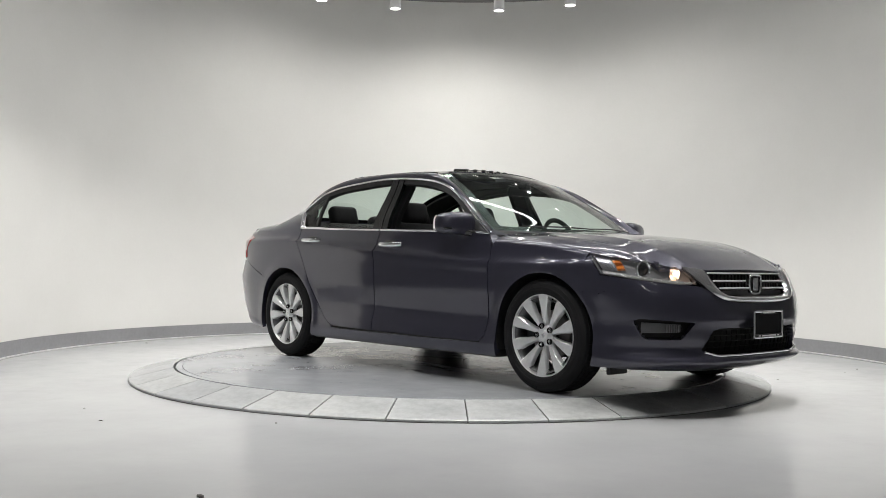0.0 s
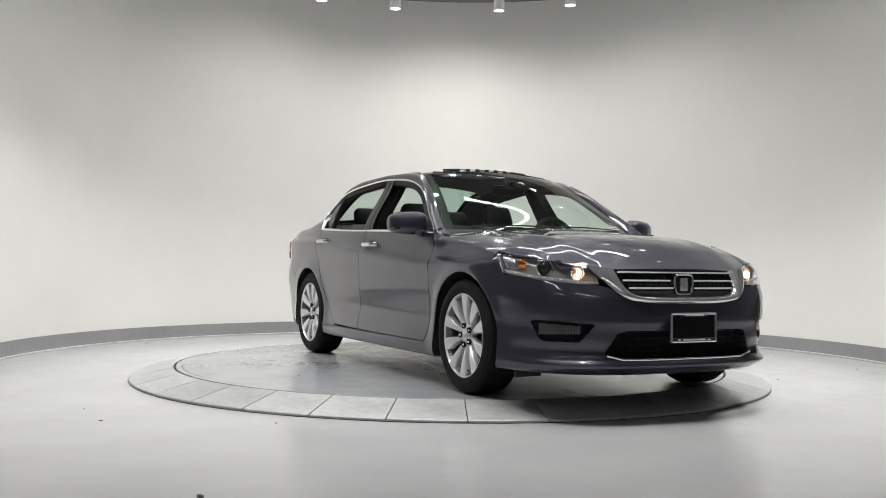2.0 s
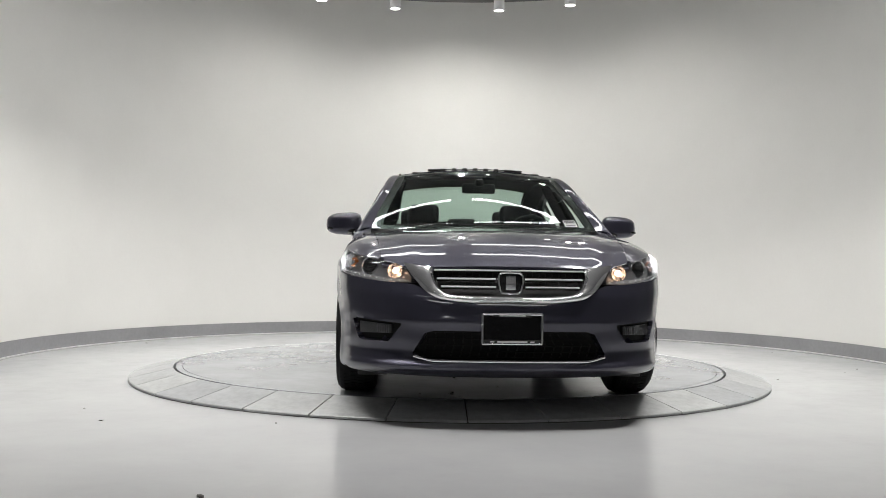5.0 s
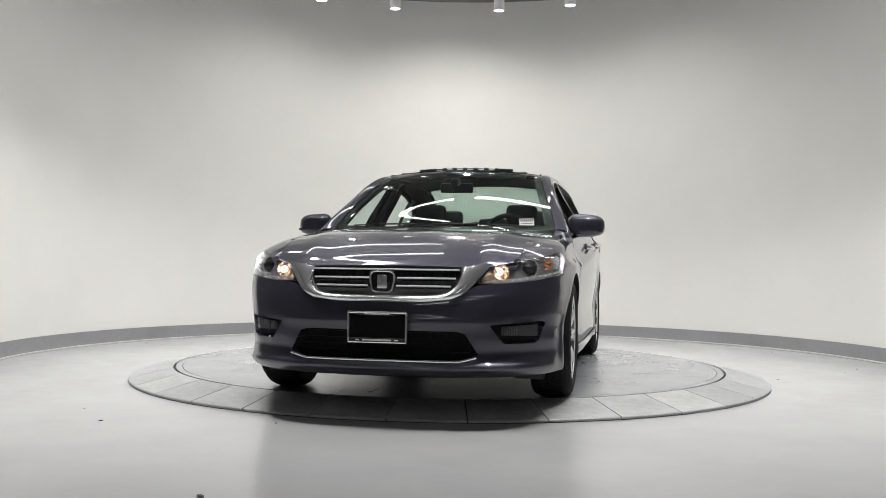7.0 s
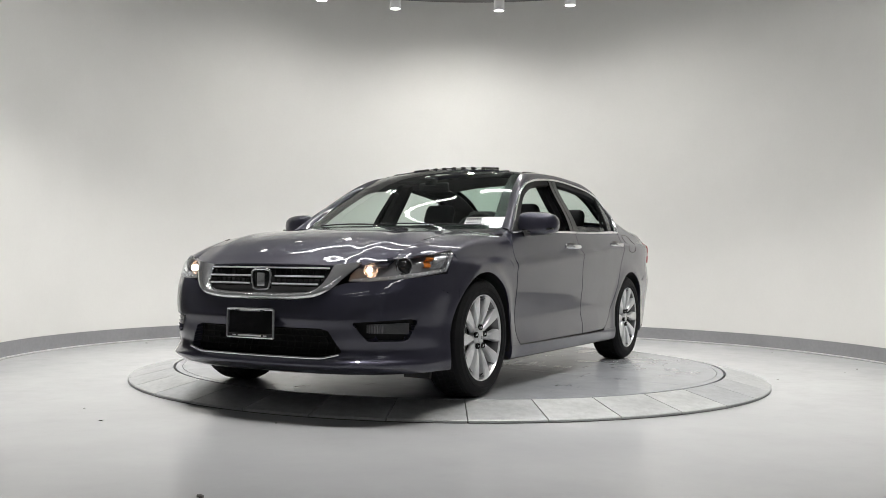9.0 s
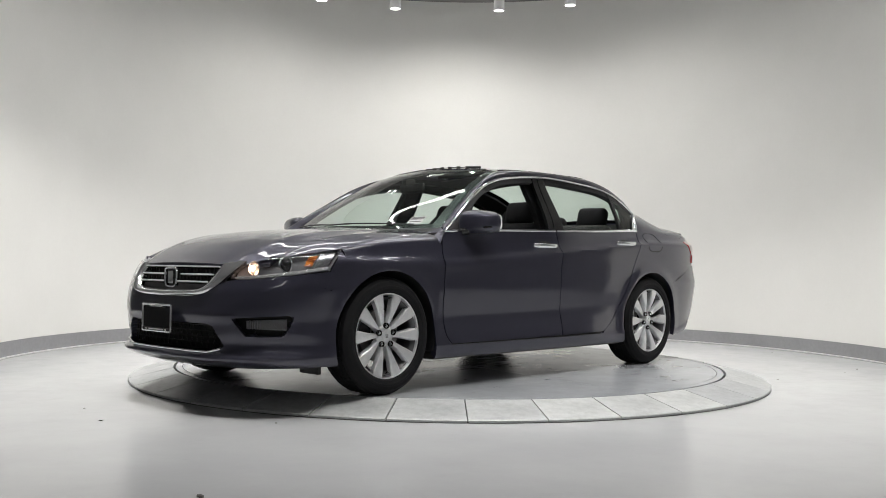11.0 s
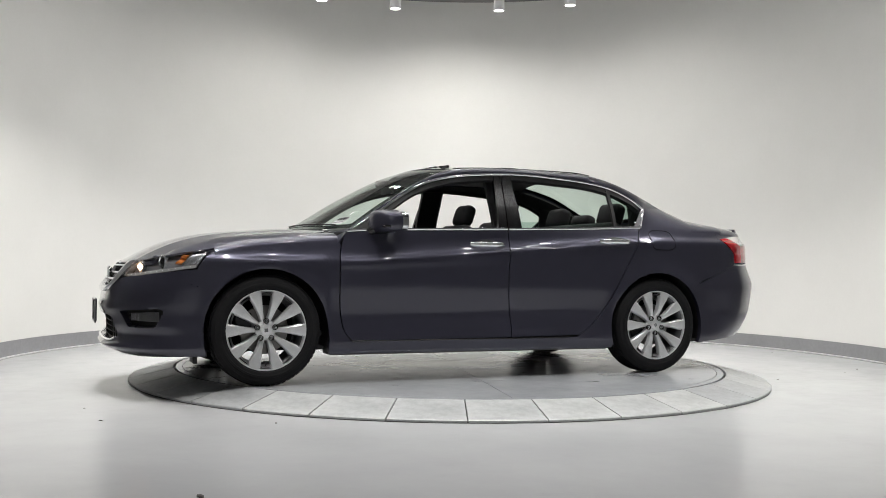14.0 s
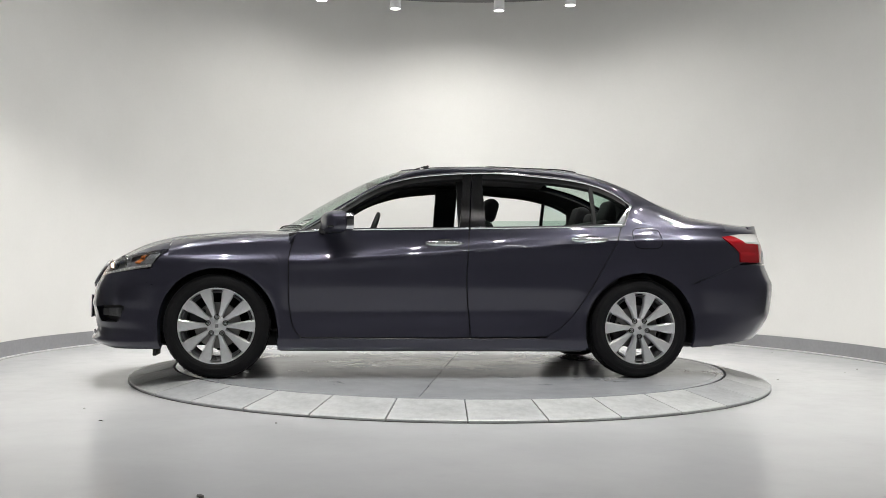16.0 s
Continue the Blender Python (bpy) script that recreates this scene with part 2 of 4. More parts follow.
def rbox(sx, sy, sz, at=(0, 0, 0), r=0.02, seg=2, bm=None, turn=None):
    b = bmesh.new()
    bmesh.ops.create_cube(b, size=1)
    for v in b.verts:
        v.co = Vector((v.co.x * sx, v.co.y * sy, v.co.z * sz))
    if r:
        bmesh.ops.bevel(b, geom=list(b.edges), offset=r, segments=seg, affect="EDGES", profile=0.5)
    m = Matrix.Translation(at) @ (turn or Matrix())
    bmesh.ops.transform(b, matrix=m, verts=b.verts)
    if bm is None:
        return b
    join(bm, b)
    return bm


def join(bm, b):
    me = bpy.data.meshes.new("tmp")
    b.to_mesh(me)
    b.free()
    bm.from_mesh(me)
    bpy.data.meshes.remove(me)
    return bm


def tube(pts, r, n=8, bm=None, flat=1.0, closed=False):
    """A round or flattened bar along points."""
    bm = bm or bmesh.new()
    P = [Vector(p) for p in pts]
    rings = []
    for i, p in enumerate(P):
        a = P[i - 1] if (i or closed) else p
        b = P[(i + 1) % len(P)] if (i < len(P) - 1 or closed) else p
        d = (b - a).normalized()
        up = Vector((0, 0, 1)) if abs(d.z) < 0.9 else Vector((1, 0, 0))
        sx = d.cross(up).normalized()
        sy = sx.cross(d)
        rings.append([bm.verts.new(p + sx * math.cos(k / n * math.tau) * r * flat + sy * math.sin(k / n * math.tau) * r) for k in range(n)])
    m = len(rings)
    for i in range(m if closed else m - 1):
        for k in range(n):
            j = (i + 1) % m
            bm.faces.new((rings[i][k], rings[i][(k + 1) % n], rings[j][(k + 1) % n], rings[j][k]))
    if not closed:
        bm.faces.new(rings[0]), bm.faces.new(rings[-1][::-1])
    return bm


def lathe(profile, n=48, axis="y", bm=None, closed=False):
    """Turns (radius, along) points about an axis through the origin."""
    bm = bm or bmesh.new()
    rows = []
    for r, a in profile:
        row = []
        for k in range(n):
            c, s = math.cos(k / n * math.tau) * r, math.sin(k / n * math.tau) * r
            row.append(bm.verts.new((c, a, s) if axis == "y" else (c, s, a) if axis == "z" else (a, c, s)))
        rows.append(row)
    m = len(rows)
    for i in range(m if closed else m - 1):
        for k in range(n):
            bm.faces.new((rows[i][k], rows[i][(k + 1) % n], rows[(i + 1) % m][(k + 1) % n], rows[(i + 1) % m][k]))
    return bm


def moved(bm, m):
    bmesh.ops.transform(bm, matrix=m, verts=bm.verts)
    return bm


# ---------------------------------------------------------------- the hall
def hall():
    n = 64
    lo, hi = -4, 186
    def arc(r, i):
        a = radians(lerp(lo, hi, i / n))
        return WALL_C[0] + r * math.cos(a), WALL_C[1] + r * math.sin(a)

    def ring_wall(r0, r1, z0, z1, top=True):
        bm = bmesh.new()
        rows = []
        for i in range(n + 1):
            (x0, y0), (x1, y1) = arc(r0, i), arc(r1, i)
            rows.append([bm.verts.new(c) for c in ((x0, y0, z0), (x0, y0, z1), (x1, y1, z1), (x1, y1, z0))])
        for a, b in zip(rows, rows[1:]):
            for k in range(4):
                bm.faces.new((a[k], a[(k + 1) % 4], b[(k + 1) % 4], b[k]))
        bm.faces.new(rows[0]), bm.faces.new(rows[-1][::-1])
        bmesh.ops.recalc_face_normals(bm, faces=bm.faces)
        return bm
    w = part("wall_curved", ring_wall(WALL_R, WALL_R + 0.15, FLOOR, CEIL), M_WALL, smooth=30)
    tagged(w, "smooth off-white curved studio wall around the turntable", "wall", kind="structure")
    b = part("baseboard", ring_wall(WALL_R - 0.012, WALL_R - 0.002, FLOOR + 0.004, FLOOR + 0.138), M_BASE, smooth=30)
    tagged(b, "grey vinyl skirting along the curved wall", "baseboard", kind="structure")
    t = part("baseboard_toe", ring_wall(WALL_R - 0.03, WALL_R - 0.013, FLOOR + 0.004, FLOOR + 0.014), M_LAMP, smooth=30)
    tagged(t, "pale sealant bead along the foot of the skirting", "trim", kind="structure")
    bm = bmesh.new()
    bmesh.ops.create_grid(bm, x_segments=8, y_segments=8, size=10)
    f = part("floor", moved(bm, Matrix.Translation((0, -3, FLOOR))), M_FLOOR, smooth=0)
    tagged(f, "glossy light grey painted concrete floor with faint scuffs", "floor", kind="structure")
    bm = bmesh.new()
    bmesh.ops.create_grid(bm, x_segments=2, y_segments=2, size=10)
    c = part("ceiling", moved(bm, Matrix.Translation((0, -3, CEIL))), M_CEIL, smooth=0)
    tagged(c, "plain grey painted ceiling", "ceiling", kind="structure")
    # unseen walls added round the hall, their grey set for bounce and reflections
    for name, sx, sy, x, y in (("wall_west", 0.2, 20, -6.5, -3), ("wall_east", 0.2, 20, 6.5, -3), ("wall_south", 13.4, 0.2, 0, -12.0)):
        o = part(name, rbox(sx, sy, CEIL - FLOOR, (x, y, (CEIL + FLOOR) / 2), 0), M_HALL, smooth=0)
        tagged(o, "unseen plain grey wall, added for bounced light and reflections", "wall", kind="structure")


def lamps():
    base = None
    for a in LAMP_ANGLES:
        x, y = LAMP_R * math.cos(radians(a)), LAMP_R * math.sin(radians(a))
        if base is None:
            base = new("ceiling_spotlight")
            base.location = (x, y, LAMP_Z)
            tagged(base, "white cylindrical spotlight hanging from the lighting track", "spotlight", "ring of spotlights")
            bm = lathe([(0.0, 0.17), (0.052, 0.17), (0.056, 0.165), (0.056, 0.002), (0.053, 0.0), (0.050, 0.0), (0.050, 0.012), (0.0, 0.012)], 28, "z")
            part("housing", bm, M_LAMP, base)
            part("lens", lathe([(0.0, 0.006), (0.049, 0.006), (0.049, 0.010)], 28, "z"), M_LAMPGLOW, base, "glowing white lens")
            part("stem", lathe([(0.011, 0.17), (0.011, CEIL - LAMP_Z)], 10, "z"), M_LAMP, base)
        else:
            copy_thing(base, pose(x, y, LAMP_Z))
        d = bpy.data.lights.new("spot_light", "SPOT")
        d.energy, d.spot_size, d.spot_blend, d.shadow_soft_size = SPOT_WATTS, radians(82), 0.7, 0.05
        d.color = (1.0, 0.975, 0.945)
        new("spot_light", d).matrix_world = pose(x, y, LAMP_Z - 0.01)
    # unseen downlights, added to wash the upper part of the curved wall
    first = None
    for ang, watts in WASH:
        x, y = 0.07 + 3.2 * math.cos(radians(ang)), 3.2 * math.sin(radians(ang))
        if first is None:
            first = new("ceiling_downlight")
            first.location = (x, y, CEIL - 0.012)
            tagged(first, "unseen small round downlight, added to brighten the top of the curved wall", "downlight", "downlights along the wall")
            part("bezel", lathe([(0.05, 0.01), (0.05, 0.0), (0.065, 0.0), (0.068, 0.01)], 24, "z"), M_LAMP, first)
            part("lens", lathe([(0.0, 0.004), (0.05, 0.004)], 24, "z"), M_LAMPGLOW, first, "glowing white lens")
        else:
            copy_thing(first, pose(x, y, CEIL - 0.012))
        d = bpy.data.lights.new("downlight_lamp", "SPOT")
        d.energy, d.spot_size, d.spot_blend, d.shadow_soft_size, d.color = watts, radians(150), 1.0, 0.05, (1.0, 0.975, 0.945)
        new("downlight_lamp", d).matrix_world = pose(x, y, CEIL - 0.03)
    n = 72
    bm = tube([((LAMP_R) * math.cos(k / n * math.tau), LAMP_R * math.sin(k / n * math.tau), LAMP_Z + 0.15) for k in range(n)], 0.014, 6, closed=True)
    tagged(part("lighting_track", bm, M_TRACK), "thin grey curved lighting track under the ceiling", "lighting track")
    base = None
    ln, turn = TUBE_LENGTH, 0
    for x, y in TUBES:
        if base is None:
            base = new("tube_light")
            base.location = (x, y, CEIL - 0.06)
            tagged(base, "long white fluorescent tube light on the ceiling; those over the hall behind are added fill", "tube light", "tube lights over the turntable")
            part("fixture", rbox(ln, 0.12, 0.05, (0, 0, 0.03), 0.008), M_LAMP, base)
            part("diffuser", rbox(ln - 0.04, 0.09, 0.03, (0, 0, 0.0), 0.012), M_TUBEGLOW, base, "glowing white diffuser")
        else:
            copy_thing(base, pose(x, y, CEIL - 0.06, 0, 0, turn))
        d = bpy.data.lights.new("tube_lamp", "AREA")
        d.shape, d.size, d.size_y, d.energy, d.color = "RECTANGLE", ln, 0.09, TUBE_WATTS[y < -4], (1.0, 0.985, 0.965)
        new("tube_lamp", d).matrix_world = pose(x, y, CEIL - 0.085, 0, 0, turn)


DISC_R, RING_R = 2.008, 2.3226
SLOPE = -0.067


def turntable():
    ring = new("turntable_ring")
    tagged(ring, "fixed sloping ring of grey steel tiles around the turning disc", "turntable ring")
    n, step = 34, 360 / 34
    def tile():
        bm = bmesh.new()
        k = 6
        half = radians(step) / 2 - 0.0019
        r0, r1 = DISC_R + 0.016, RING_R
        rows = []
        for i in range(k + 1):
            a = lerp(-half, half, i / k)
            c, s = math.cos(a), math.sin(a)
            rows.append([bm.verts.new((r * c, r * s, z)) for r, z in ((r0, -0.03), (r0, -0.002), (r0 + 0.004, 0.0), (r1 - 0.004, SLOPE + 0.002), (r1, SLOPE - 0.002), (r1, SLOPE - 0.012))])
        for a, b in zip(rows, rows[1:]):
            for j in range(5):
                bm.faces.new((a[j], a[j + 1], b[j + 1], b[j]))
        bm.faces.new(rows[0]), bm.faces.new(rows[-1][::-1])
        bmesh.ops.recalc_face_normals(bm, faces=bm.faces)
        return bm
    first = part("tile", tile(), M_TILE, ring, smooth=30)
    first.rotation_euler.z = radians(-87.5 + step / 2)
    for i in range(1, n):
        o = new("tile", first.data)
        o.parent = ring
        o.rotation_euler.z = radians(-87.5 + step / 2 + step * i)
    part("ring_bed", lathe([(DISC_R + 0.012, FLOOR), (DISC_R + 0.012, -0.035), (DISC_R + 0.03, -0.012), (RING_R - 0.02, SLOPE - 0.012), (RING_R - 0.006, SLOPE - 0.014), (RING_R + 0.002, FLOOR)], 120, "z"), M_EDGE, ring, "dark worn steel edge")
    disc = new("turntable_disc")
    tagged(disc, "round grey steel turntable disc with dark stains and painted shade under the car", "turntable")
    # two half plates with a joint, and an outer trim ring
    for s in (0, 1):
        bm = bmesh.new()
        r = DISC_R - 0.05
        m = 60
        g = 0.0025
        top = [bm.verts.new((r * math.cos(a), r * math.sin(a), 0)) for a in [lerp(0.0015, math.pi - 0.0015, i / m) for i in range(m + 1)]]
        for v in top:
            v.co.y = max(v.co.y, g)
        low = [bm.verts.new(v.co - Vector((0, 0, 0.02))) for v in top]
        bm.faces.new(top)
        for i in range(m + 1):
            j = (i + 1) % (m + 1)
            bm.faces.new((top[i], low[i], low[j], top[j]))
        bmesh.ops.recalc_face_normals(bm, faces=bm.faces)
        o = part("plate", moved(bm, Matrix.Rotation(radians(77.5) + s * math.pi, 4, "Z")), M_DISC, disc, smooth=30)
    part("trim_ring", lathe([(DISC_R - 0.046, -0.02), (DISC_R - 0.046, -0.001), (DISC_R - 0.044, 0.0005), (DISC_R - 0.002, 0.0005), (DISC_R, -0.002), (DISC_R, -0.03)], 120, "z"), M_DISC, disc, smooth=30)
    part("pit", lathe([(0.0, -0.022), (DISC_R + 0.012, -0.032)], 60, "z"), M_GAP, disc)
    return disc


def debris():
    spots = [(-1.78, -2.40, .012), (-0.88, -2.40, .010), (-0.86, -3.96, .022), (3.40, 0.71, .013), (3.19, 2.18, .012), (2.46, -0.12, .008), (-3.04, 2.28, .018), (-2.02, -2.0, .007), (3.19, 0.44, .006)]
    base = None
    for x, y, r in spots:
        if base is None:
            bm = bmesh.new()
            bmesh.ops.create_icosphere(bm, subdivisions=1, radius=1)
            for v in bm.verts:
                v.co = Vector((v.co.x * (1 + .3 * noise.noise(v.co * 3)), v.co.y * .6, v.co.z * .22 + .2))
            base = part("floor_chip", bm, M_SCUFF, smooth=0)
            tagged(base, "small dark chip of dirt on the concrete floor", "debris", "chips on the floor")
            base.location, base.scale = (x, y, FLOOR), (r, r, r)
        else:
            o = copy_thing(base, pose(x, y, FLOOR, 0, 0, 70 * x))
            o.scale = (r * 1.2, r, r)


hall()
debris()
lamps()
DISC = turntable()


# ---------------------------------------------------------------- the car: forms
# Car space: x forward from the middle of the wheelbase, y to its left, z up from the tyres' feet.
HUB_X, HUB_Z, ARCH_R = 1.388, 0.325, 0.378
FRONT_N, REAR_N = 3.0, 3.4      # how square the ends are, seen from above

WIDE = curve((.12, .80), (.16, .855), (.20, .892), (.25, .897), (.31, .895), (.41, .893), (.50, .902), (.62, .916), (.75, .918), (.84, .9245),
             (.858, .922), (.874, .903), (.915, .878), (.94, .867), (.97, .856), (1.03, .820), (1.10, .77))
NOSE = curve((.12, .62), (.15, .74), (.19, .88), (.225, .925), (.26, .90), (.36, .905), (.49, .915), (.57, .90), (.64, .865), (.70, .825), (.74, .79),
             (.78, .745), (.82, .69), (.86, .62), (.95, .5))
TAIL = curve((.12, .7), (.2, .80), (.23, .86), (.32, .95), (.44, 1.02), (.62, 1.035), (.70, 1.0), (.78, .965), (.886, .955), (.986, .93), (1.06, .922), (1.1, .87))


def half(x, z):
    """Half the body's width at a place along it and a height; the shoulder crease rises towards the tail."""
    zc = max(.755, min(.93, .852 - .08 * (x + .4)))
    ze = z
    if .60 < z < zc:
        ze = .60 + (z - .60) * .258 / (zc - .60)
    elif zc <= z < 1.03:
        ze = .858 + (z - zc) * .172 / (1.03 - zc)
    b = WIDE(ze) * (1 - 0.018 * (1 - math.cos(math.pi * min(abs(x) / 1.9, 1))) / 2)
    for hx in (HUB_X, -HUB_X):
        d = math.hypot(x - hx, z - HUB_Z)
        b += 0.012 * math.exp(-((d - 0.385) / 0.055) ** 2)
    if abs(x) < 1.05 and z < .55:
        zc = .395 + .06 * (.9 - x) / 2.0
        k = max(0, min(1, (zc + .02 - z) / .13))
        b += .015 * k * k * (3 - 2 * k) * max(0, min(1, (1.05 - abs(x)) / .45)) * max(0, min(1, (z - .17) / .08))
    if x > 1.45:
        b *= max(0.0, 1 - ((x - 1.45) / NOSE(z)) ** FRONT_N) ** (1 / FRONT_N)
    elif x < -1.45:
        b *= max(0.0, 1 - min(1.0, (-1.45 - x) / TAIL(z)) ** REAR_N) ** (1 / REAR_N)
    return b


def front_x(y, z):
    return 1.45 + NOSE(z) * max(0.0, 1 - (abs(y) / (WIDE(z) * 0.985)) ** FRONT_N) ** (1 / FRONT_N)


def front_at(th, z, s=1, out=0.0):
    """The wrapped front, by the angle from straight ahead."""
    k = 2 / FRONT_N
    x = 1.45 + (NOSE(z) + out) * max(0, math.cos(th)) ** k
    return Vector((x, s * (WIDE(z) * 0.985 + out) * max(0, math.sin(th)) ** k, z))


def rear_at(th, z, s=1, out=0.0):
    k = 2 / REAR_N
    return Vector((-1.45 - (TAIL(z) + out) * max(0, math.cos(th)) ** k, s * (WIDE(z) * 0.985 + out) * max(0, math.sin(th)) ** k, z))


HOOD_LINE = curve((.80, 1.0), (1.085, .986), (1.306, .969), (1.596, .939), (1.80, .903), (1.957, .862), (2.122, .797), (2.20, .758), (2.26, .728), (2.32, .69))


def HOOD_C(x):
    """The bonnet's centre line, evened out along its length but for its front edge."""
    even = sum(HOOD_LINE(x + d) for d in (-.09, -.06, -.03, 0, .03, .06, .09)) / 7
    return lerp(even, HOOD_LINE(x), max(0, min(1, (x - 1.70) / .22)))


DECK_C = curve((-2.46, 1.05), (-2.40, 1.066), (-2.30, 1.077), (-2.162, 1.09), (-1.989, 1.118), (-1.80, 1.18))


def hood_z(x, y):
    k = max(0.06, 1 - abs(y) ** 3) ** (1 / 3)
    xc = 1.45 + (x - 1.45) / k if x > 1.45 else x
    crease = 0.007 * math.exp(-((abs(y) - 0.50 - 0.10 * (1.9 - x)) / 0.06) ** 2)
    return HOOD_C(xc) - 0.080 * (abs(y) / 0.9) ** 2.4 + crease


def deck_z(x, y):
    return DECK_C(x - 0.25 * (y / 0.9) ** 2 * 0.6) - 0.05 * (abs(y) / 0.75) ** 3


BELT = curve((-1.40, 1.020), (-1.276, 1.014), (-.108, .976), (.871, .950), (1.1, .943))
DOOR_A = curve((.20, .84), (.265, .858), (.30, .893), (.35, .916), (.53, .941), (.75, .944), (.92, .905), (.96, .885))
DOOR_B = curve((.20, -.233), (.27, -.233), (.65, -.206), (.98, -.228))
DOOR_C = curve((.20, -.72), (.276, -.748), (.313, -.816), (.426, -.933), (.603, -1.049), (.893, -1.21), (1.02, -1.275))
G = 0.0038

# window top line U and roof edge R, node by node from the windscreen's foot to the rear window's
U_PTS = [(.90, .835, .942), (.64, .765, 1.085), (.34, .715, 1.243), (.02, .69, 1.325), (-.40, .68, 1.372), (-.80, .682, 1.345), (-1.10, .688, 1.288), (-1.285, .70, 1.214), (-1.365, .735, 1.150)]
R_PTS = [(.81, .738, .985), (.51, .683, 1.163), (.26, .637, 1.290), (.05, .60, 1.368), (-.40, .578, 1.412), (-.80, .572, 1.405), (-1.02, .567, 1.378), (-1.35, .578, 1.288), (-1.60, .60, 1.175)]
U, R = spline(U_PTS), spline(R_PTS)
R9 = Vector((-1.80, .625, 1.095))
U_Z = curve(*[(p[0], p[2]) for p in U_PTS[::-1]])
U_Y = curve(*[(p[0], p[1]) for p in U_PTS[::-1]])


def mir(v, s):
    return Vector((v[0], v[1] * s, v[2]))


def side_glass(x, k, s=1, out=0.0):
    """The side windows' skin: k from the belt up to the window's top line."""
    z0, z1 = BELT(x), U_Z(x)
    y0, y1 = half(x, z0) - 0.012, U_Y(x)
    return Vector((x, s * (lerp(y0, y1, k) + 0.03 * k * (1 - k) + out), lerp(z0, z1, k)))


LO = curve((0, .645), (.12, .643), (.5, .660), (1, .697))
HI = curve((0, .668), (.05, .715), (.12, .742), (.5, .782), (.8, .806), (1, .824))


def lamp_skin(u, v, s, out=0.0):
    th = radians(lerp(24.0, lerp(72.7, 76.0, v), u))
    z = lerp(LO(u) + .003, HI(u) - .003, v)
    out -= .045 * max(0, (v - .5) / .5) ** 2 * min(1, u * 1.4)
    return front_at(th, z, s, out)


def lid_edge(t):
    return lerp(R9, Vector((-2.20, .605, 1.036)), t)


CAR = new("car")
tagged(CAR, "dark grey metallic four-door sedan on the turntable, running lamps lit", "car")


# ---------------------------------------------------------------- the car: panels
def side_panels(s):
    # front fender: side, rounded shoulder, top
    def fender(u, v):
        x = lerp(DOOR_A(.6) + G, 1.70, u)
        if v < 0.6:
            k = v / 0.6
            for _ in range(2):
                zlo = 0.262
                if abs(x - HUB_X) < ARCH_R:
                    zlo = max(zlo, HUB_Z + math.sqrt(ARCH_R ** 2 - (x - HUB_X) ** 2))
                z = lerp(zlo, zj(x), k)
                if u == 0:
                    x = DOOR_A(z) + G
            return Vector((x, s * half(x, z), z))
        k = (v - 0.6) / 0.4
        return shoulder(x, k)

    def zj(x):
        return hood_z(x, half(x, .8) * 0.96) - 0.045

    def hood_edge(x):
        return lerp(0.742, 0.66, min(1, max(0, (x - 0.95) / 1.03)))

    def shoulder(x, k):
        z0 = zj(x)
        a = Vector((x, half(x, z0), z0))
        b = Vector((x, hood_edge(x) + G, 0))
        b.z = hood_z(x, b.y)
        m = Vector((x, min(a.y - 0.012, half(x, .8) - .015), 0))
        m.z = hood_z(x, m.y) - 0.002
        p = a * (1 - k) ** 2 + m * 2 * k * (1 - k) + b * k * k
        return mir(p, s)
    bm = patch(fender, 44, 26)

    def sliver(u, v):
        p = mir(lamp_skin(lerp(.995, .28, u), 1.0, 1, .001), s)
        x = lerp(1.70, 2.07, u)
        q = Vector((x, s * (hood_edge(x) + G), hood_z(x, hood_edge(x))))
        m = lerp(p, q, v)
        m.z += .03 * v * (1 - v) * (1 - u)
        return m

    def below(u, v):
        z = lerp(.60, .825, v)
        x0, x1 = 1.70, lerp(1.72, 1.815, min(1, (z - .60) / .10)) if z < .70 else lerp(1.815, 1.712, (z - .70) / .125)
        if z < HUB_Z + ARCH_R:
            x0 = max(x0, HUB_X + math.sqrt(max(0, ARCH_R ** 2 - (z - HUB_Z) ** 2)))
        x = lerp(x0, max(x0 + .002, x1), u)
        return Vector((x, s * (half(x, z) - .045 * max(0, (z - .77) / .055) ** 2), z))
    patch(sliver, 14, 6, bm)
    patch(below, 5, 12, bm)
    weld(bm, .004)
    part("fender", rim(bm), M_PAINT, CAR)

    def door(name, xa, xb, z0a, z0b):
        def f(u, v):
            x = lerp(xa(.6), xb(.6), u)
            z = .5
            for _ in range(4):
                z = lerp(lerp(z0a, z0b, u), BELT(x) - 0.004, v)
                x = lerp(xa(z) - G, xb(z) + G, u)
            return Vector((x, s * half(x, z), z))
        return part(name, rim(patch(f, 34, 40)), M_PAINT, CAR)
    d1 = door("front_door", DOOR_A, DOOR_B, .266, .272)
    d2 = door("rear_door", DOOR_B, DOOR_C, .272, .278)

    # chrome handles over a scooped recess
    for d, x, z in ((d1, -.06, .878), (d2, -1.035, .918)):
        y = half(x, z)
        pts = [Vector((x + k, s * (y + 0.002 + 0.042 * (1 - (k / .118) ** 4)), z + 0.05 * k * -0.15)) for k in np.linspace(-.118, .118, 13)]
        bm = bmesh.new()
        tube(pts, 0.0145, 10, bm, flat=0.72)
        part("handle", bm, M_CHROME, d, "chrome pull handle")
        cup = bmesh.new()
        bmesh.ops.create_uvsphere(cup, u_segments=20, v_segments=10, radius=1)
        moved(cup, Matrix.Translation((x, s * (y - 0.003), z - .002)) @ Matrix.Diagonal((.092, .009, .034, 1)))
        part("handle_cup", cup, M_MATT, d)

    # sill
    def sill(u, v):
        x, z = lerp(1.005, -1.012, u), lerp(.185, .262, v)
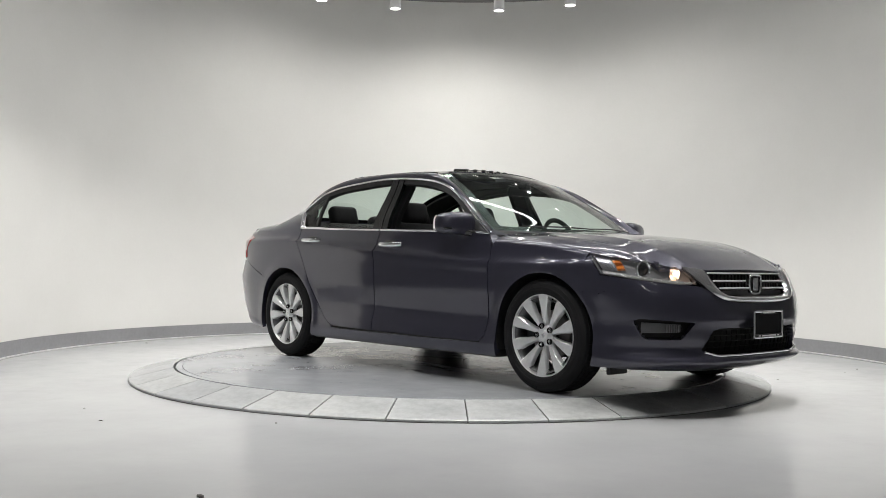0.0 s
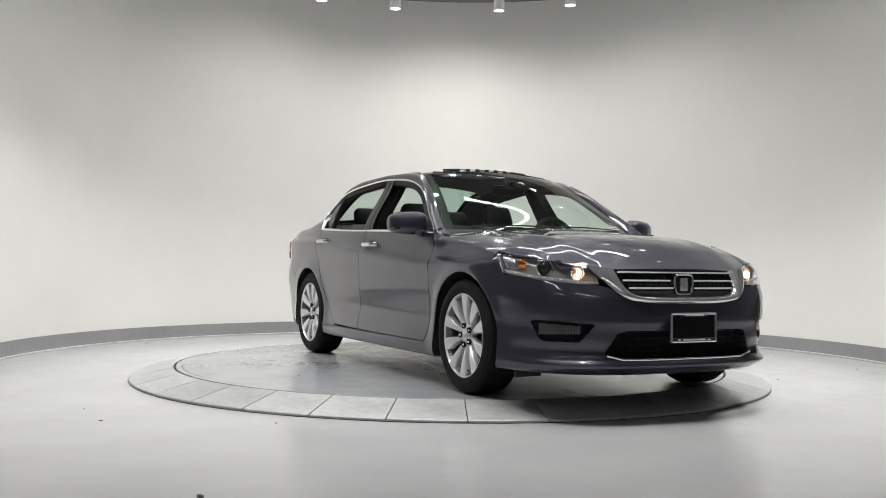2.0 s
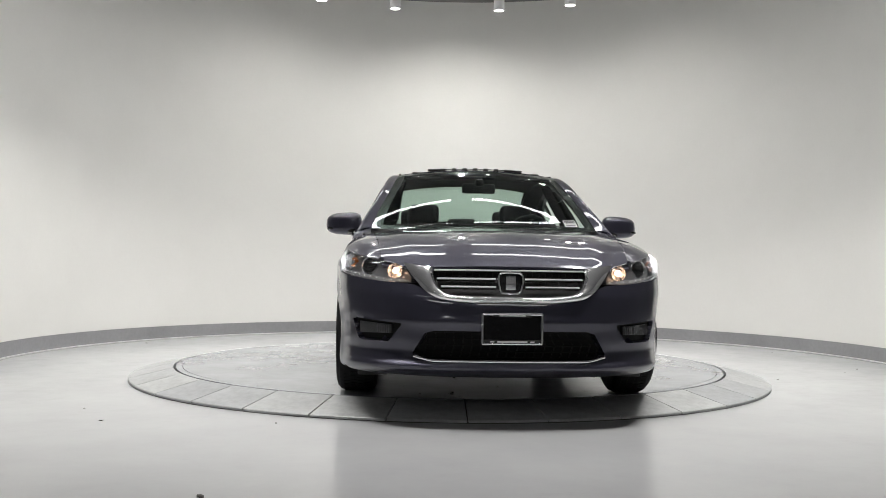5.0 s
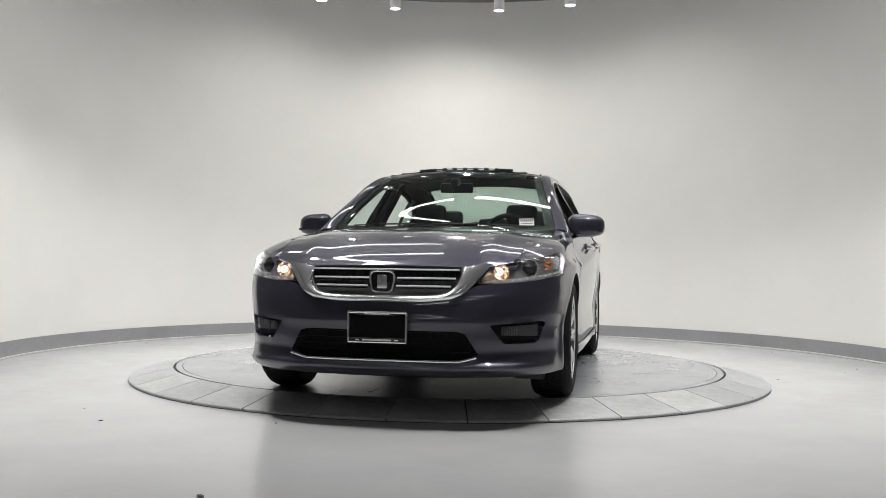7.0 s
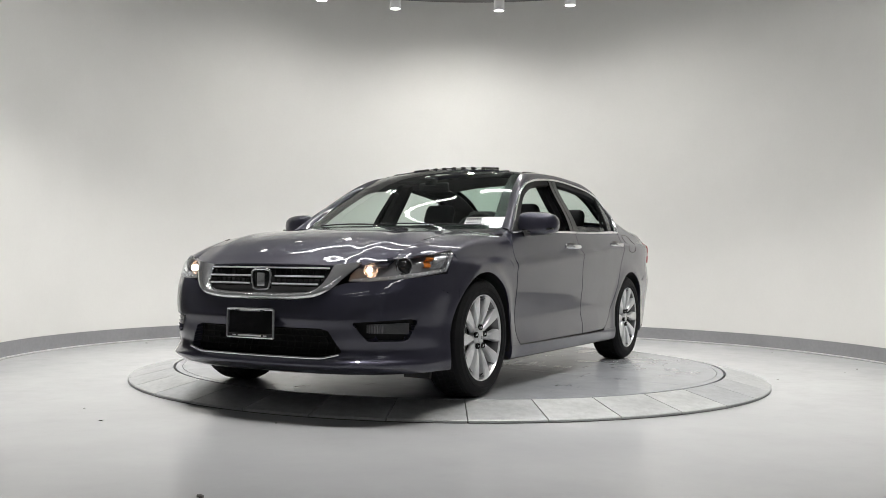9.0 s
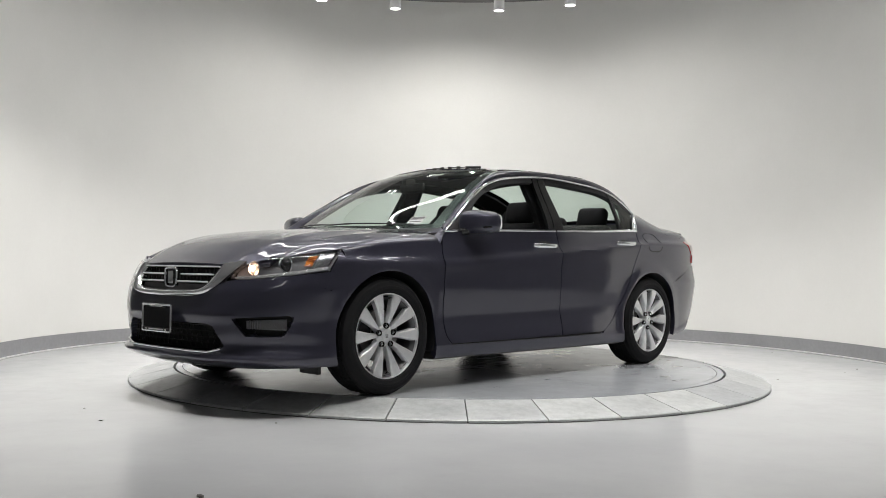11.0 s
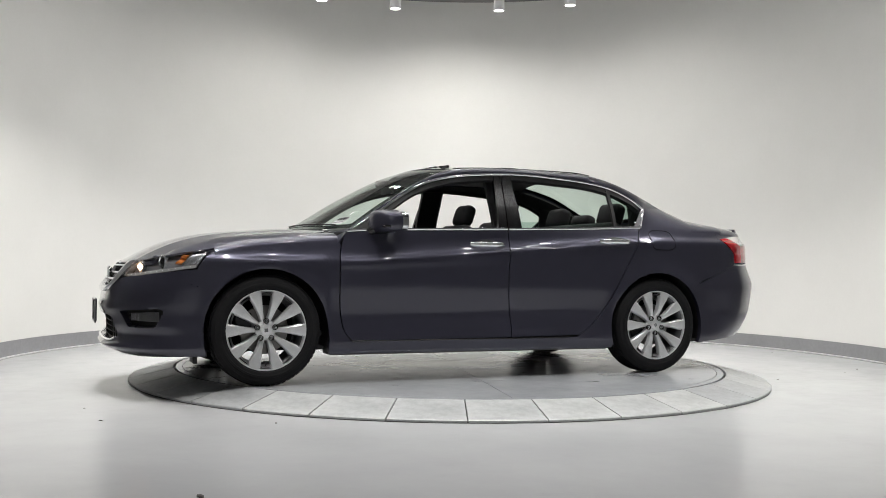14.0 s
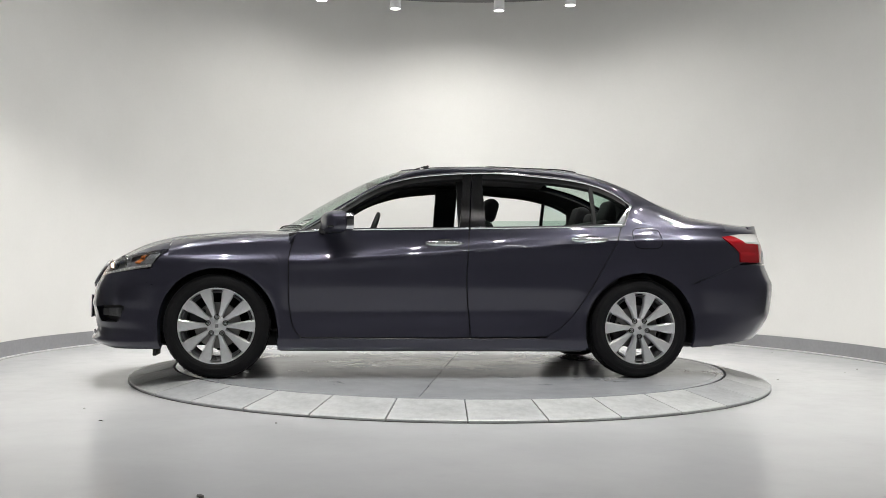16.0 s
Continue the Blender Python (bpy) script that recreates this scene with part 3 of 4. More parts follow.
        if v > .99 and u > .8:
            z = lerp(.262, .276, (u - .8) / .2)
        return Vector((x, s * (half(x, z) + 0.006), z))
    part("sill", rim(patch(sill, 30, 8), .04), M_PAINT, CAR)
    # thin black bar drawn for the dark seam between doors and sill
    part("sill_strip", tube([(x, s * (half(x, .262) + .004), .262 + (.014 if x < -.6 else 0) * min(1, (-.6 - x) / .4)) for x in np.linspace(.86, -.70, 20)], .0035, 6), M_BLACK, CAR, "thin black line for the seam above the sill")

    # rear quarter
    bm = bmesh.new()

    def q_front(u, v):
        z = lerp(.20, .703, math.sin(v * math.pi / 2))
        x0 = DOOR_C(z) - G
        x1 = -HUB_X + math.sqrt(max(0, ARCH_R ** 2 - (z - HUB_Z) ** 2))
        x = lerp(x0, min(x1, x0), u) if x1 > x0 else lerp(x0, x1, u)
        return Vector((x, s * half(x, z), z))

    QB = curve((.60, -1.722), (.625, -1.732), (.70, -1.905), (.765, -2.055), (.79, -2.115), (.80, -2.113), (.86, -2.052), (.955, -1.952), (1.03, -1.965))

    def q_mid(u, v):
        z = lerp(.703, 1.0, v)
        x = lerp(DOOR_C(z) - G, QB(z), u)
        return Vector((x, s * half(x, z), z))

    def q_low(u, v):
        x = lerp(-1.388, -1.722, u)
        zl = HUB_Z + math.sqrt(max(0, ARCH_R ** 2 - (x + HUB_X) ** 2))
        zt = .703
        z = lerp(zl, max(zl, zt), v)
        return Vector((x, s * half(x, z), z))

    def q_low2(u, v):
        z = lerp(.605, .703, v)
        x = lerp(-1.722, min(-1.722, QB(z) + .0), u)
        return Vector((x, s * half(x, z), z))
    patch(q_front, 16, 30, bm)
    patch(q_mid, 30, 18, bm)
    patch(q_low, 18, 5, bm)
    patch(q_low2, 6, 5, bm)

    def pillar(u, v):
        x = lerp(-1.274, -1.72, u)
        a = Vector((x, half(x, 1.0), 1.0))
        b = lerp(Vector(U_PTS[8]), R(1.0), u / .55) if u < .55 else lerp(R(1.0), R9, (u - .55) / .45)
        h = b.z - a.z
        m = Vector(((a.x + b.x) / 2, a.y - .36 * h, a.z + .60 * h))
        return mir(a * (1 - v) ** 2 + m * 2 * v * (1 - v) + b * v * v, s)

    def q_top(u, v):
        x = lerp(-1.72, -1.99, u)
        a = Vector((x, half(x, 1.0), 1.0))
        b = lid_edge(u * .5)
        m = Vector((x, half(x, 1.0) - .02, 1.052))
        k = v
        return mir(a * (1 - k) ** 2 + m * 2 * k * (1 - k) + b * k * k, s)
    patch(pillar, 20, 12, bm)
    patch(q_top, 12, 10, bm)
    weld(bm, .004)
    part("rear_quarter", rim(bm), M_PAINT, CAR)
    # fuel flap
    if s > 0:
        ring = [Vector((-1.433 + .098 * (abs(math.cos(a)) ** .5) * math.copysign(1, math.cos(a)), 0, .935 + .068 * (abs(math.sin(a)) ** .5) * math.copysign(1, math.sin(a)))) for a in np.linspace(0, math.tau, 40, endpoint=False)]
        part("fuel_flap", tube([Vector((p.x, half(p.x, p.z) + .0005, p.z)) for p in ring], .0022, 5, closed=True), M_BLACK, CAR, "thin dark joint round the fuel flap")

    # roof rail
    def rail(u, v):
        a, b = U(u), R(u)
        p = lerp(a, b, v)
        k = 4 * v * (1 - v) * max(0.0, 1 - max(0.0, (u - .78) / .22) ** 2)
        p.y += 0.022 * k
        p.z += 0.016 * k
        return mir(p, s)
    part("roof_rail", rim(patch(rail, 60, 8), .02), M_PAINT, CAR)

    # cowl corner between fender, pillar and windscreen
    def corner(u, v):
        a = lerp(Vector((.950, half(.95, .86) + .001, .862)), Vector((.888, half(.888, .945) + .001, .950)), u)
        b = lerp(Vector((.96, .742, hood_z(.96, .742))), Vector(R_PTS[0]), u)
        p = lerp(a, b, v)
        p.z += .008 * v * (1 - v)
        return mir(p, s)
    part("cowl_corner", rim(patch(corner, 5, 8), .01), M_PAINT, CAR)

    # chrome round the windows
    pts = [mir(U(t) + Vector((0, .004, -.004)), s) for t in np.linspace(0.02, 1, 60)]
    pts += [mir(Vector((lerp(U_PTS[8][0], -1.285, k), lerp(U_PTS[8][1], half(-1.285, 1.02), k) + .008, lerp(1.150, 1.022, k))), s) for k in (.3, .6, 1)]
    part("window_chrome", tube(pts, .0085, 8), M_CHROME, CAR, "bright chrome window surround")

    def corner_chrome(u, v):
        a = lerp(Vector((-1.352, .739, 1.147)), Vector((-1.235, half(-1.24, 1.01) - .004, 1.020)), v)
        b = lerp(Vector((-1.372, .736, 1.148)), Vector((-1.292, half(-1.29, 1.0) - .006, 1.014)), v)
        return mir(lerp(a, b, u ** (1 + v)), s)
    part("corner_chrome", rim(patch(corner_chrome, 6, 8), .008), M_CHROME, CAR, "wide chrome window corner")
    for a, b in ((.885, -.222), (-.236, -1.28)):
        part("belt_chrome", tube([(x, s * (half(x, BELT(x)) + .002), BELT(x) + .004) for x in np.linspace(a, b, 24)], .0085, 8, flat=.8), M_CHROME, CAR, "chrome waist strip")

    # black window frame band under the chrome
    def band(u, v):
        x = lerp(.80, -1.33, u)
        k = 1 - v * min(.9, .045 / max(.03, U_Z(x) - BELT(x)))
        return side_glass(x, k, s, -.006)
    part("window_frame", rim(patch(band, 50, 2), .03), M_MATT, CAR)
    for x0, x1, x2, x3 in ((-.165, -.226, -.215, -.270), (-.234, -.340, -.278, -.340)):
        def post(u, v):
            return side_glass(lerp(lerp(x0, x1, u), lerp(x2, x3, u), v), v, s, .002)
        part("door_post", rim(patch(post, 4, 10), .03), M_BLACK, CAR, "satin black door post")
    def bar(u, v):
        return side_glass(lerp(-1.075, -1.10, u), v, s, .001)
    part("window_divider", rim(patch(bar, 2, 8), .02), M_MATT, CAR)
    def quarter_light(u, v):
        return side_glass(lerp(-1.10, -1.325, u), v * .97, s, -.008)
    g = part("quarter_glass", patch(quarter_light, 8, 6), M_GLASS, CAR, "tinted quarter window")
    g.visible_shadow = False
    def dropped(u, v):
        x = lerp(-.345, -1.07, u)
        p = side_glass(x, v * .13, s, -.014)
        return p
    g = part("rear_door_glass", patch(dropped, 10, 3), M_GLASS, CAR, "lowered tinted door window")
    g.visible_shadow = False
    def sail(u, v):
        x = lerp(.86, .70, u)
        return side_glass(x, v, s, -.004)
    part("mirror_sail", rim(patch(sail, 6, 6), .01), M_MATT, CAR)

    # inner door lining and pillars
    def lining(u, v):
        x, z = lerp(.95, -1.25, u), lerp(.24, .945, v)
        return Vector((x, s * (half(x, max(z, .3)) - .055 - .04 * (1 - v)), z + .03 * u))
    part("door_lining", rim(patch(lining, 20, 10), .02), M_CLOTH, CAR, "charcoal door lining")
    def inner_post(u, v):
        p = side_glass(lerp(-.17, -.34, u), v, s, -.06 - .01 * (1 - v))
        return p
    part("inner_post", rim(patch(inner_post, 4, 8), .04), M_CLOTH, CAR)
    def inner_rail(u, v):
        a, b = U(u), R(u)
        p = lerp(a, b, v)
        return mir(Vector((p.x, p.y - .035, p.z - .03)), s)
    part("inner_rail", rim(patch(inner_rail, 40, 4), .02), M_LINER, CAR)
    def inner_quarter(u, v):
        a = lerp(Vector((-1.22, .70, .95)), Vector((-1.80, .62, .98)), u)
        b = lerp(Vector((-1.15, .655, 1.25)), Vector((-1.60, .57, 1.15)), u)
        return mir(lerp(a, b, v) if u > .35 else lerp(a, lerp(Vector((-1.31, .69, 1.12)), b, u / .35), v), s)
    part("inner_quarter", patch(inner_quarter, 8, 6), M_LINER, CAR)

    # dark shell behind the joints
    def shell(u, v):
        x = lerp(1.74, -2.0, u)
        z = lerp(.22, .72 if x > .93 else .90, v)
        return Vector((x, s * (half(x, z) - .035), z))
    bm = patch(shell, 70, 24)
    for hx in (HUB_X, -HUB_X):
        cut(bm, [(hx + .395 * math.cos(a), HUB_Z + .395 * math.sin(a)) for a in np.linspace(0, math.tau, 40, endpoint=False)], (0, 2), snap=.03)
    part("inner_shell", bm, M_MATT, CAR)
    # wheel housings
    for hx in (HUB_X, -HUB_X):
        bm = bmesh.new()
        n = 30
        rows = []
        for i in range(n + 1):
            a = lerp(-.25, math.pi + .25, i / n)
            c, q = math.cos(a), math.sin(a)
            yo = half(hx + ARCH_R * c, max(.2, HUB_Z + ARCH_R * q)) - .006
            rows.append([bm.verts.new((hx + r * c, s * y, HUB_Z + r * q)) for r, y in ((ARCH_R + .002, yo), (ARCH_R + .012, yo - .03), (ARCH_R + .02, .52), (.05, .51))])
        for a, b in zip(rows, rows[1:]):
            for k in range(3):
                bm.faces.new((a[k], a[k + 1], b[k + 1], b[k]))
        part("wheel_housing", bm, M_MATT, CAR)

    # mirror
    mx, my, mz = .655, s * .925, 1.005
    bm = bmesh.new()
    bmesh.ops.create_uvsphere(bm, u_segments=28, v_segments=16, radius=1)
    for v in bm.verts:
        x, y, z = v.co
        e = 0.62
        f = lambda q, p: math.copysign(abs(q) ** p, q)
        v.co = Vector((f(x, .8) * .075 if x > 0 else f(x, .35) * .055, f(y, e) * .118, f(z, e) * .072))
        v.co.z *= 1 - .10 * (v.co.y * s / .118)
        v.co.x -= .035 * (v.co.y * s / .118)
    m = part("mirror", moved(bm, Matrix.Translation((mx, my, mz))), M_PAINT, CAR)
    part("mirror_band", rbox(.10, .215, .014, (mx - .004, my, mz - .03), .006), M_BLACK, m, "black seam band")
    part("mirror_foot", tube([(mx + .02, my - s * .06, mz - .045), (mx + .06, s * .86, .955), (mx + .07, s * .845, .95)], .028, 10, flat=1.5), M_BLACK, m, "black mirror foot")
    part("mirror_glass", rbox(.006, .19, .105, (mx - .066, my + s * .0, mz), .03, 3, turn=Matrix.Rotation(s * .30, 4, "Z")), M_MIRROR, m, "mirror glass")


for side in (1, -1):
    side_panels(side)


# ---------------------------------------------------------------- the car: roof, glass, hood, ends
def across(edge, centre, power=2.0):
    """A surface between the two mirrored edges, bowed to a centre line; u across, v along."""
    def f(u, v):
        q = u * 2 - 1
        e, c = edge(v), centre(v)
        w = abs(q) ** power
        return Vector((lerp(c.x, e.x, w), e.y * q, lerp(c.z, e.z, w)))
    return f


RN = 8
ws_c = spline([(1.07, 0, .992), (.735, 0, 1.165), (.43, 0, 1.308), (.185, 0, 1.392)])
rf_c = spline([(.185, 0, 1.392), (-.10, 0, 1.437), (-.42, 0, 1.456), (-.74, 0, 1.450), (-1.00, 0, 1.430)])
bl_c = spline([(-1.00, 0, 1.430), (-1.33, 0, 1.368), (-1.65, 0, 1.248), (-1.93, 0, 1.130)])
bl_e = spline([R_PTS[6], R_PTS[7], R_PTS[8], R9])
wind = across(lambda v: R(lerp(0, 3 / RN, v)), ws_c)
roof = across(lambda v: R(lerp(3 / RN, 6 / RN, v)), rf_c, 2.4)
back = across(bl_e, bl_c)

bm = patch(wind, 24, 20)
o = part("windscreen", bm, M_GLASS, CAR, "green tinted windscreen")
o.visible_shadow = False
bm = patch(back, 24, 20)
o = part("rear_window", bm, M_GLASS, CAR, "green tinted rear window")
o.visible_shadow = False
# dark printed borders of the glass, just inside it
for name, f in (("windscreen_border", wind), ("rear_window_border", back)):
    bm = patch(lambda u, v: f(u, v) - Vector((0, 0, .006)), 48, 40)
    bm.faces.index_update()
    kill = [g for g in bm.faces if 2 <= g.index // 40 < 46 and 2 <= g.index % 40 < 37]
    bmesh.ops.delete(bm, geom=kill, context="FACES")
    part(name, bm, M_BLACK, CAR)

SUN = [(.0, -.40), (-.42, -.40), (-.42, .40), (.0, .40)]
bm = patch(roof, 44, 48)
cut(bm, SUN, (0, 1), snap=.02)
part("roof", rim(bm, .03), M_PAINT, CAR)
bm = patch(lambda u, v: roof(u, v) - Vector((0, 0, .045)), 44, 48)
cut(bm, [(.02, -.38), (-.40, -.38), (-.40, .38), (.02, .38)], (0, 1), snap=.02)
part("headliner", bm, M_LINER, CAR, "grey cloth headliner")
bm = patch(lambda u, v: Vector((lerp(-.44, -.86, v), lerp(-.39, .39, u), roof(lerp(.16, .84, u), lerp(.5, .86, v)).z + .006)), 12, 8)
part("sunroof_panel", rim(bm, .01), M_BLACK, CAR, "dark glass sunroof panel slid open")
# raised wind deflector: a thin arm on each side and short blocks along the front lip
d = part("sunroof_deflector", tube([(-.02 + .05 * (1 - (y / .4) ** 2), y, roof((y / .59 + 1) / 2, .10).z + .013) for y in np.linspace(-.36, .36, 25)], .003, 6), M_MATT, CAR, "black sunroof wind deflector")
for k in range(9):
    y = lerp(-.335, .335, k / 8)
    w = .12 if k in (0, 8) else .036
    y += -.02 if k == 8 else .02 if k == 0 else 0
    part("deflector_block", rbox(.014, w, .014, (-.02 + .05 * (1 - (y / .4) ** 2), y, roof((y / .59 + 1) / 2, .10).z + .013), .003, 1, turn=Matrix.Rotation(.05 * (-1 if y > 0 else 1), 4, "X")), M_MATT, d)
# roof ditch strips
for s in (1, -1):
    part("roof_strip", tube([mir(R(t) + Vector((0, -.004, .004)), s) for t in np.linspace(3 / RN, 6 / RN, 20)], .006, 6), M_BLACK, CAR)


def hood(u, v):
    q = u * 2 - 1
    yf, yb = q * .655, q * .738
    ze = .728 + (.036 * max(0, abs(yf) - .40) / .26)
    xf = front_x(yf, ze) - .004
    xb = 1.085 - .22 * (yb / .74) ** 2
    k = v ** 1.0
    x, y = lerp(xf, xb, k), lerp(yf, yb, k)
    z = hood_z(x, y)
    return Vector((x, y, z))


part("hood", rim(patch(hood, 60, 60), .02), M_PAINT, CAR)
part("cowl", patch(lambda u, v: Vector((lerp(1.10, 1.02, v) - .25 * (u * 2 - 1) ** 2, (u * 2 - 1) * .72, .965 + .012 * v - .012 * (u * 2 - 1) ** 2)), 16, 3), M_MATT, CAR, "black cowl grille")
for y0, y1 in ((.55, -.05), (-.02, -.55)):
    part("wiper", tube([wind((lerp(y0, y1, k) / .70 + 1) / 2, .035 + .02 * math.sin(k * 3)) + Vector((.004, 0, .006)) for k in np.linspace(0, 1, 12)], .005, 6), M_MATT, CAR, "black wiper blade")

TOPB = curve((0, .548), (.24, .553), (.34, .573), (.43, .615), (.50, .642), (.66, .655), (.80, .675), (.88, .697))   # by y


def arch_front(z):
    if z < .60:
        return HUB_X + math.sqrt(max(0, (ARCH_R + .002) ** 2 - (z - HUB_Z) ** 2))
    return lerp(1.712, 1.812, min(1, (z - .60) / .10)) + .004


def bumper(u, v):
    q = u * 2 - 1
    a = abs(q)
    yt = a * .88
    for _ in range(4):
        z = lerp(.165 + .02 * a, TOPB(yt) - .003, v)
        thm = math.acos(min(1, (arch_front(z) - 1.45) / NOSE(z)) ** (FRONT_N / 2))
        p = front_at(a * thm, z)
        yt = p.y
    # shelf above the lower intake and scooped flanks
    wing = max(0, min(1, (p.y - .42) / .12)) * max(0, min(1, (.90 - p.y) / .1))
    lip = .008 * math.exp(-((z - .232) / .022) ** 2) - .012 * math.exp(-((z - .30) / .04) ** 2)
    p.x += wing * lip
    p.y += wing * lip * .4
    p.x += .012 * math.exp(-((z - .455) / .03) ** 2) * max(0, 1 - (p.y / .6) ** 4)
    if a > .85:
        w = (a - .85) / .15
        p.y = lerp(p.y, half(p.x, z), w)
    return Vector((p.x, p.y * (1 if q >= 0 else -1), z))


INTAKE = [(-.385, .408), (.385, .408), (.43, .395), (.492, .292), (.455, .262), (-.455, .262), (-.492, .292), (-.43, .395)]
FOG = [(.545, .440), (.785, .460), (.802, .448), (.772, .358), (.75, .346), (.615, .346)]
bm = patch(bumper, 170, 60)
cut(bm, INTAKE, (1, 2), lambda c: c.x > 1.9, .008)
for s in (1, -1):
    cut(bm, [(y * s, z) for y, z in FOG], (1, 2), lambda c: c.x > 1.8, .016)
part("front_bumper", rim(bm, .05), M_PAINT, CAR)
# intake mesh
bm = patch(lambda u, v: Vector((front_x(lerp(-.5, .5, u), lerp(.25, .42, v)) - .055, lerp(-.5, .5, u), lerp(.25, .42, v))), 20, 6)
part("intake_backing", bm, M_DEEP, CAR)
bm = bmesh.new()
for i in range(5):
    z = lerp(.272, .40, i / 4)
    w = lerp(.46, .39, i / 4)
    tube([(front_x(y, z) - .03, y, z) for y in np.linspace(-w, w, 15)], .004, 5, bm)
for i in range(20):
    y = lerp(-.44, .44, i / 19)
    tube([(front_x(y, .27) - .032, y, .27), (front_x(y, .335) - .032, y + .02, .335), (front_x(y, .40) - .032, y * .95, .40)], .0035, 5, bm)
part("intake_mesh", bm, M_DEEP, CAR, "black honeycomb lower intake")
part("intake_lip", tube([(front_x(y, .258) + .006 + (.004 if abs(y) < .4 else 0), y, .258 + .022 * max(0, (abs(y) - .40) / .09)) for y in np.linspace(-.485, .485, 41)], .007, 8, flat=1.3), M_CHROME, CAR, "thin chrome lip under the intake")
for s in (1, -1):
    back_y = lambda u: lerp(.52, .82, u)
    bm = patch(lambda u, v: Vector((front_x(back_y(u), lerp(.322, .475, v)) - .05, s * back_y(u), lerp(.322, .475, v))), 14, 6)
    part("fog_recess", bm, M_DEEP, CAR)
    f = lambda u, v: Vector((front_x(lerp(.60, .765, u), .41) - .032, s * lerp(.60, .765, u), lerp(lerp(.388, .382, u), lerp(.430, .440, u), v)))
    fl = part("fog_lamp", rim(patch(f, 12, 4), .03), M_ALLOYDARK, CAR, "wide clear fog lamp")
    for k in range(6):
        y = lerp(.615, .67, k / 5)
        part("fog_rib", rbox(.006, .004, .04, (front_x(y, .41) - .024, s * y, .407), 0), M_GREYTRIM, fl)
    lens = part("fog_lens", patch(lambda u, v: f(u, v) + Vector((.012, 0, 0)), 12, 4), M_LENS, fl)
    lens.visible_shadow = False
    # small crease under the fog lamp pocket
    part("flap", rbox(.03, .16, .06, (1.80, s * .70, .165), .006), M_MATT, CAR, "black wheel deflector flap")

# ------------------------------------------------ grille
def on_front(y, z, out):
    return Vector((front_x(y, z) + out, y, z))


part("grille_backing", patch(lambda u, v: on_front(lerp(-.42, .42, u), lerp(.56, .74, v), -.06), 20, 6), M_MATT, CAR)
IN_Y = curve((0, .392), (.25, .388), (.45, .358), (.62, .30), (.8, .16), (1, 0))
IN_Z = curve((0, .728), (.25, .675), (.45, .618), (.62, .592), (.8, .584), (1, .582))
OUT_Y = curve((0, .545), (.25, .485), (.45, .425), (.62, .345), (.8, .18), (1, 0))
OUT_Z = curve((0, .748), (.25, .668), (.45, .603), (.62, .566), (.8, .551), (1, .549))


def surround(u, v):
    a = abs(u * 2 - 1)
    s = 1 if u > .5 else -1
    k = 1 - a
    y, z = lerp(IN_Y(k), OUT_Y(k), v), lerp(IN_Z(k), OUT_Z(k), v)
    return on_front(y * s, z, .010 + .014 * math.sin(v * math.pi) - .02 * (v < .01))


part("grille_surround", rim(patch(surround, 80, 8), .03), M_CHROME, CAR, "broad chrome grille surround")
for z, w, th in ((.708, .385, .012), (.664, .372, .015), (.624, .352, .015)):
    for y0, y1 in (((-w, -.075), (.075, w)) if z < .7 else ((-w, w),)):
        g = part("grille_slat", patch(lambda u, v: on_front(lerp(y0, y1, u), z + th * (.5 - v), -.012 + .018 * math.sin(math.pi * v)), 16, 6), M_BLACK, CAR, "glossy black grille slat")
        part("slat_chrome", tube([on_front(y, z + th * .42, .004) for y in np.linspace(y0, y1, 16)], .0055, 6), M_SATIN, g, "chrome slat edge")
for k in range(22):
    y = lerp(-.36, .36, k / 21)
    part("grille_fin", rbox(.01, .004, .12, on_front(y, .65, -.05), 0), M_MATT, CAR)
# emblem, a plain chrome badge
bx = front_x(0, .648) + .004
bm = tube([(bx + .006, (.062 - .006 * (math.sin(a) < 0)) * math.copysign(abs(math.cos(a)) ** .45, math.cos(a)), .651 + .053 * math.copysign(abs(math.sin(a)) ** .45, math.sin(a))) for a in np.linspace(0, math.tau, 40, endpoint=False)], .006, 8, closed=True)
e = part("emblem", bm, M_CHROME, CAR, "plain chrome badge on a black field")
part("badge_field", rbox(.012, .115, .098, (bx - .003, 0, .651), .005), M_BLACK, e)
part("badge_shape", rbox(.012, .052, .072, (bx + .006, 0, .651), .005), M_CHROME, e)

# ------------------------------------------------ licence plate blank
px = 2.40
plate = part("licence_plate", rbox(.008, .284, .136, (px, 0, .424), .003, 1), M_PLATE, CAR, "black dealer plate with chrome frame")
bm = bmesh.new()
ring = [(.149 * sy, .424 + .073 * sz) for sy, sz in ((-1, -1), (1, -1), (1, 1), (-1, 1))]
for (y0, z0), (y1, z1) in zip(ring, ring[1:] + ring[:1]):
    tube([(px + .005, y0, z0), (px + .005, y1, z1)], .0065, 8, bm)
part("plate_frame", bm, M_CHROME, plate, "chrome frame")
part("frame_bar", rbox(.006, .290, .020, (px + .007, 0, .361), .002, 1), M_MATT, plate)
part("frame_bar", rbox(.006, .19, .014, (px + .007, 0, .490), .002, 1), M_MATT, plate)
for y, w, z, h in ((0, .15, .361, .008), (-.10, .02, .361, .006), (.10, .02, .361, .006), (0, .13, .490, .005)):
    part("writing_bar", rbox(.002, w, h, (px + .011, y, z), 0), M_WHITE, plate)

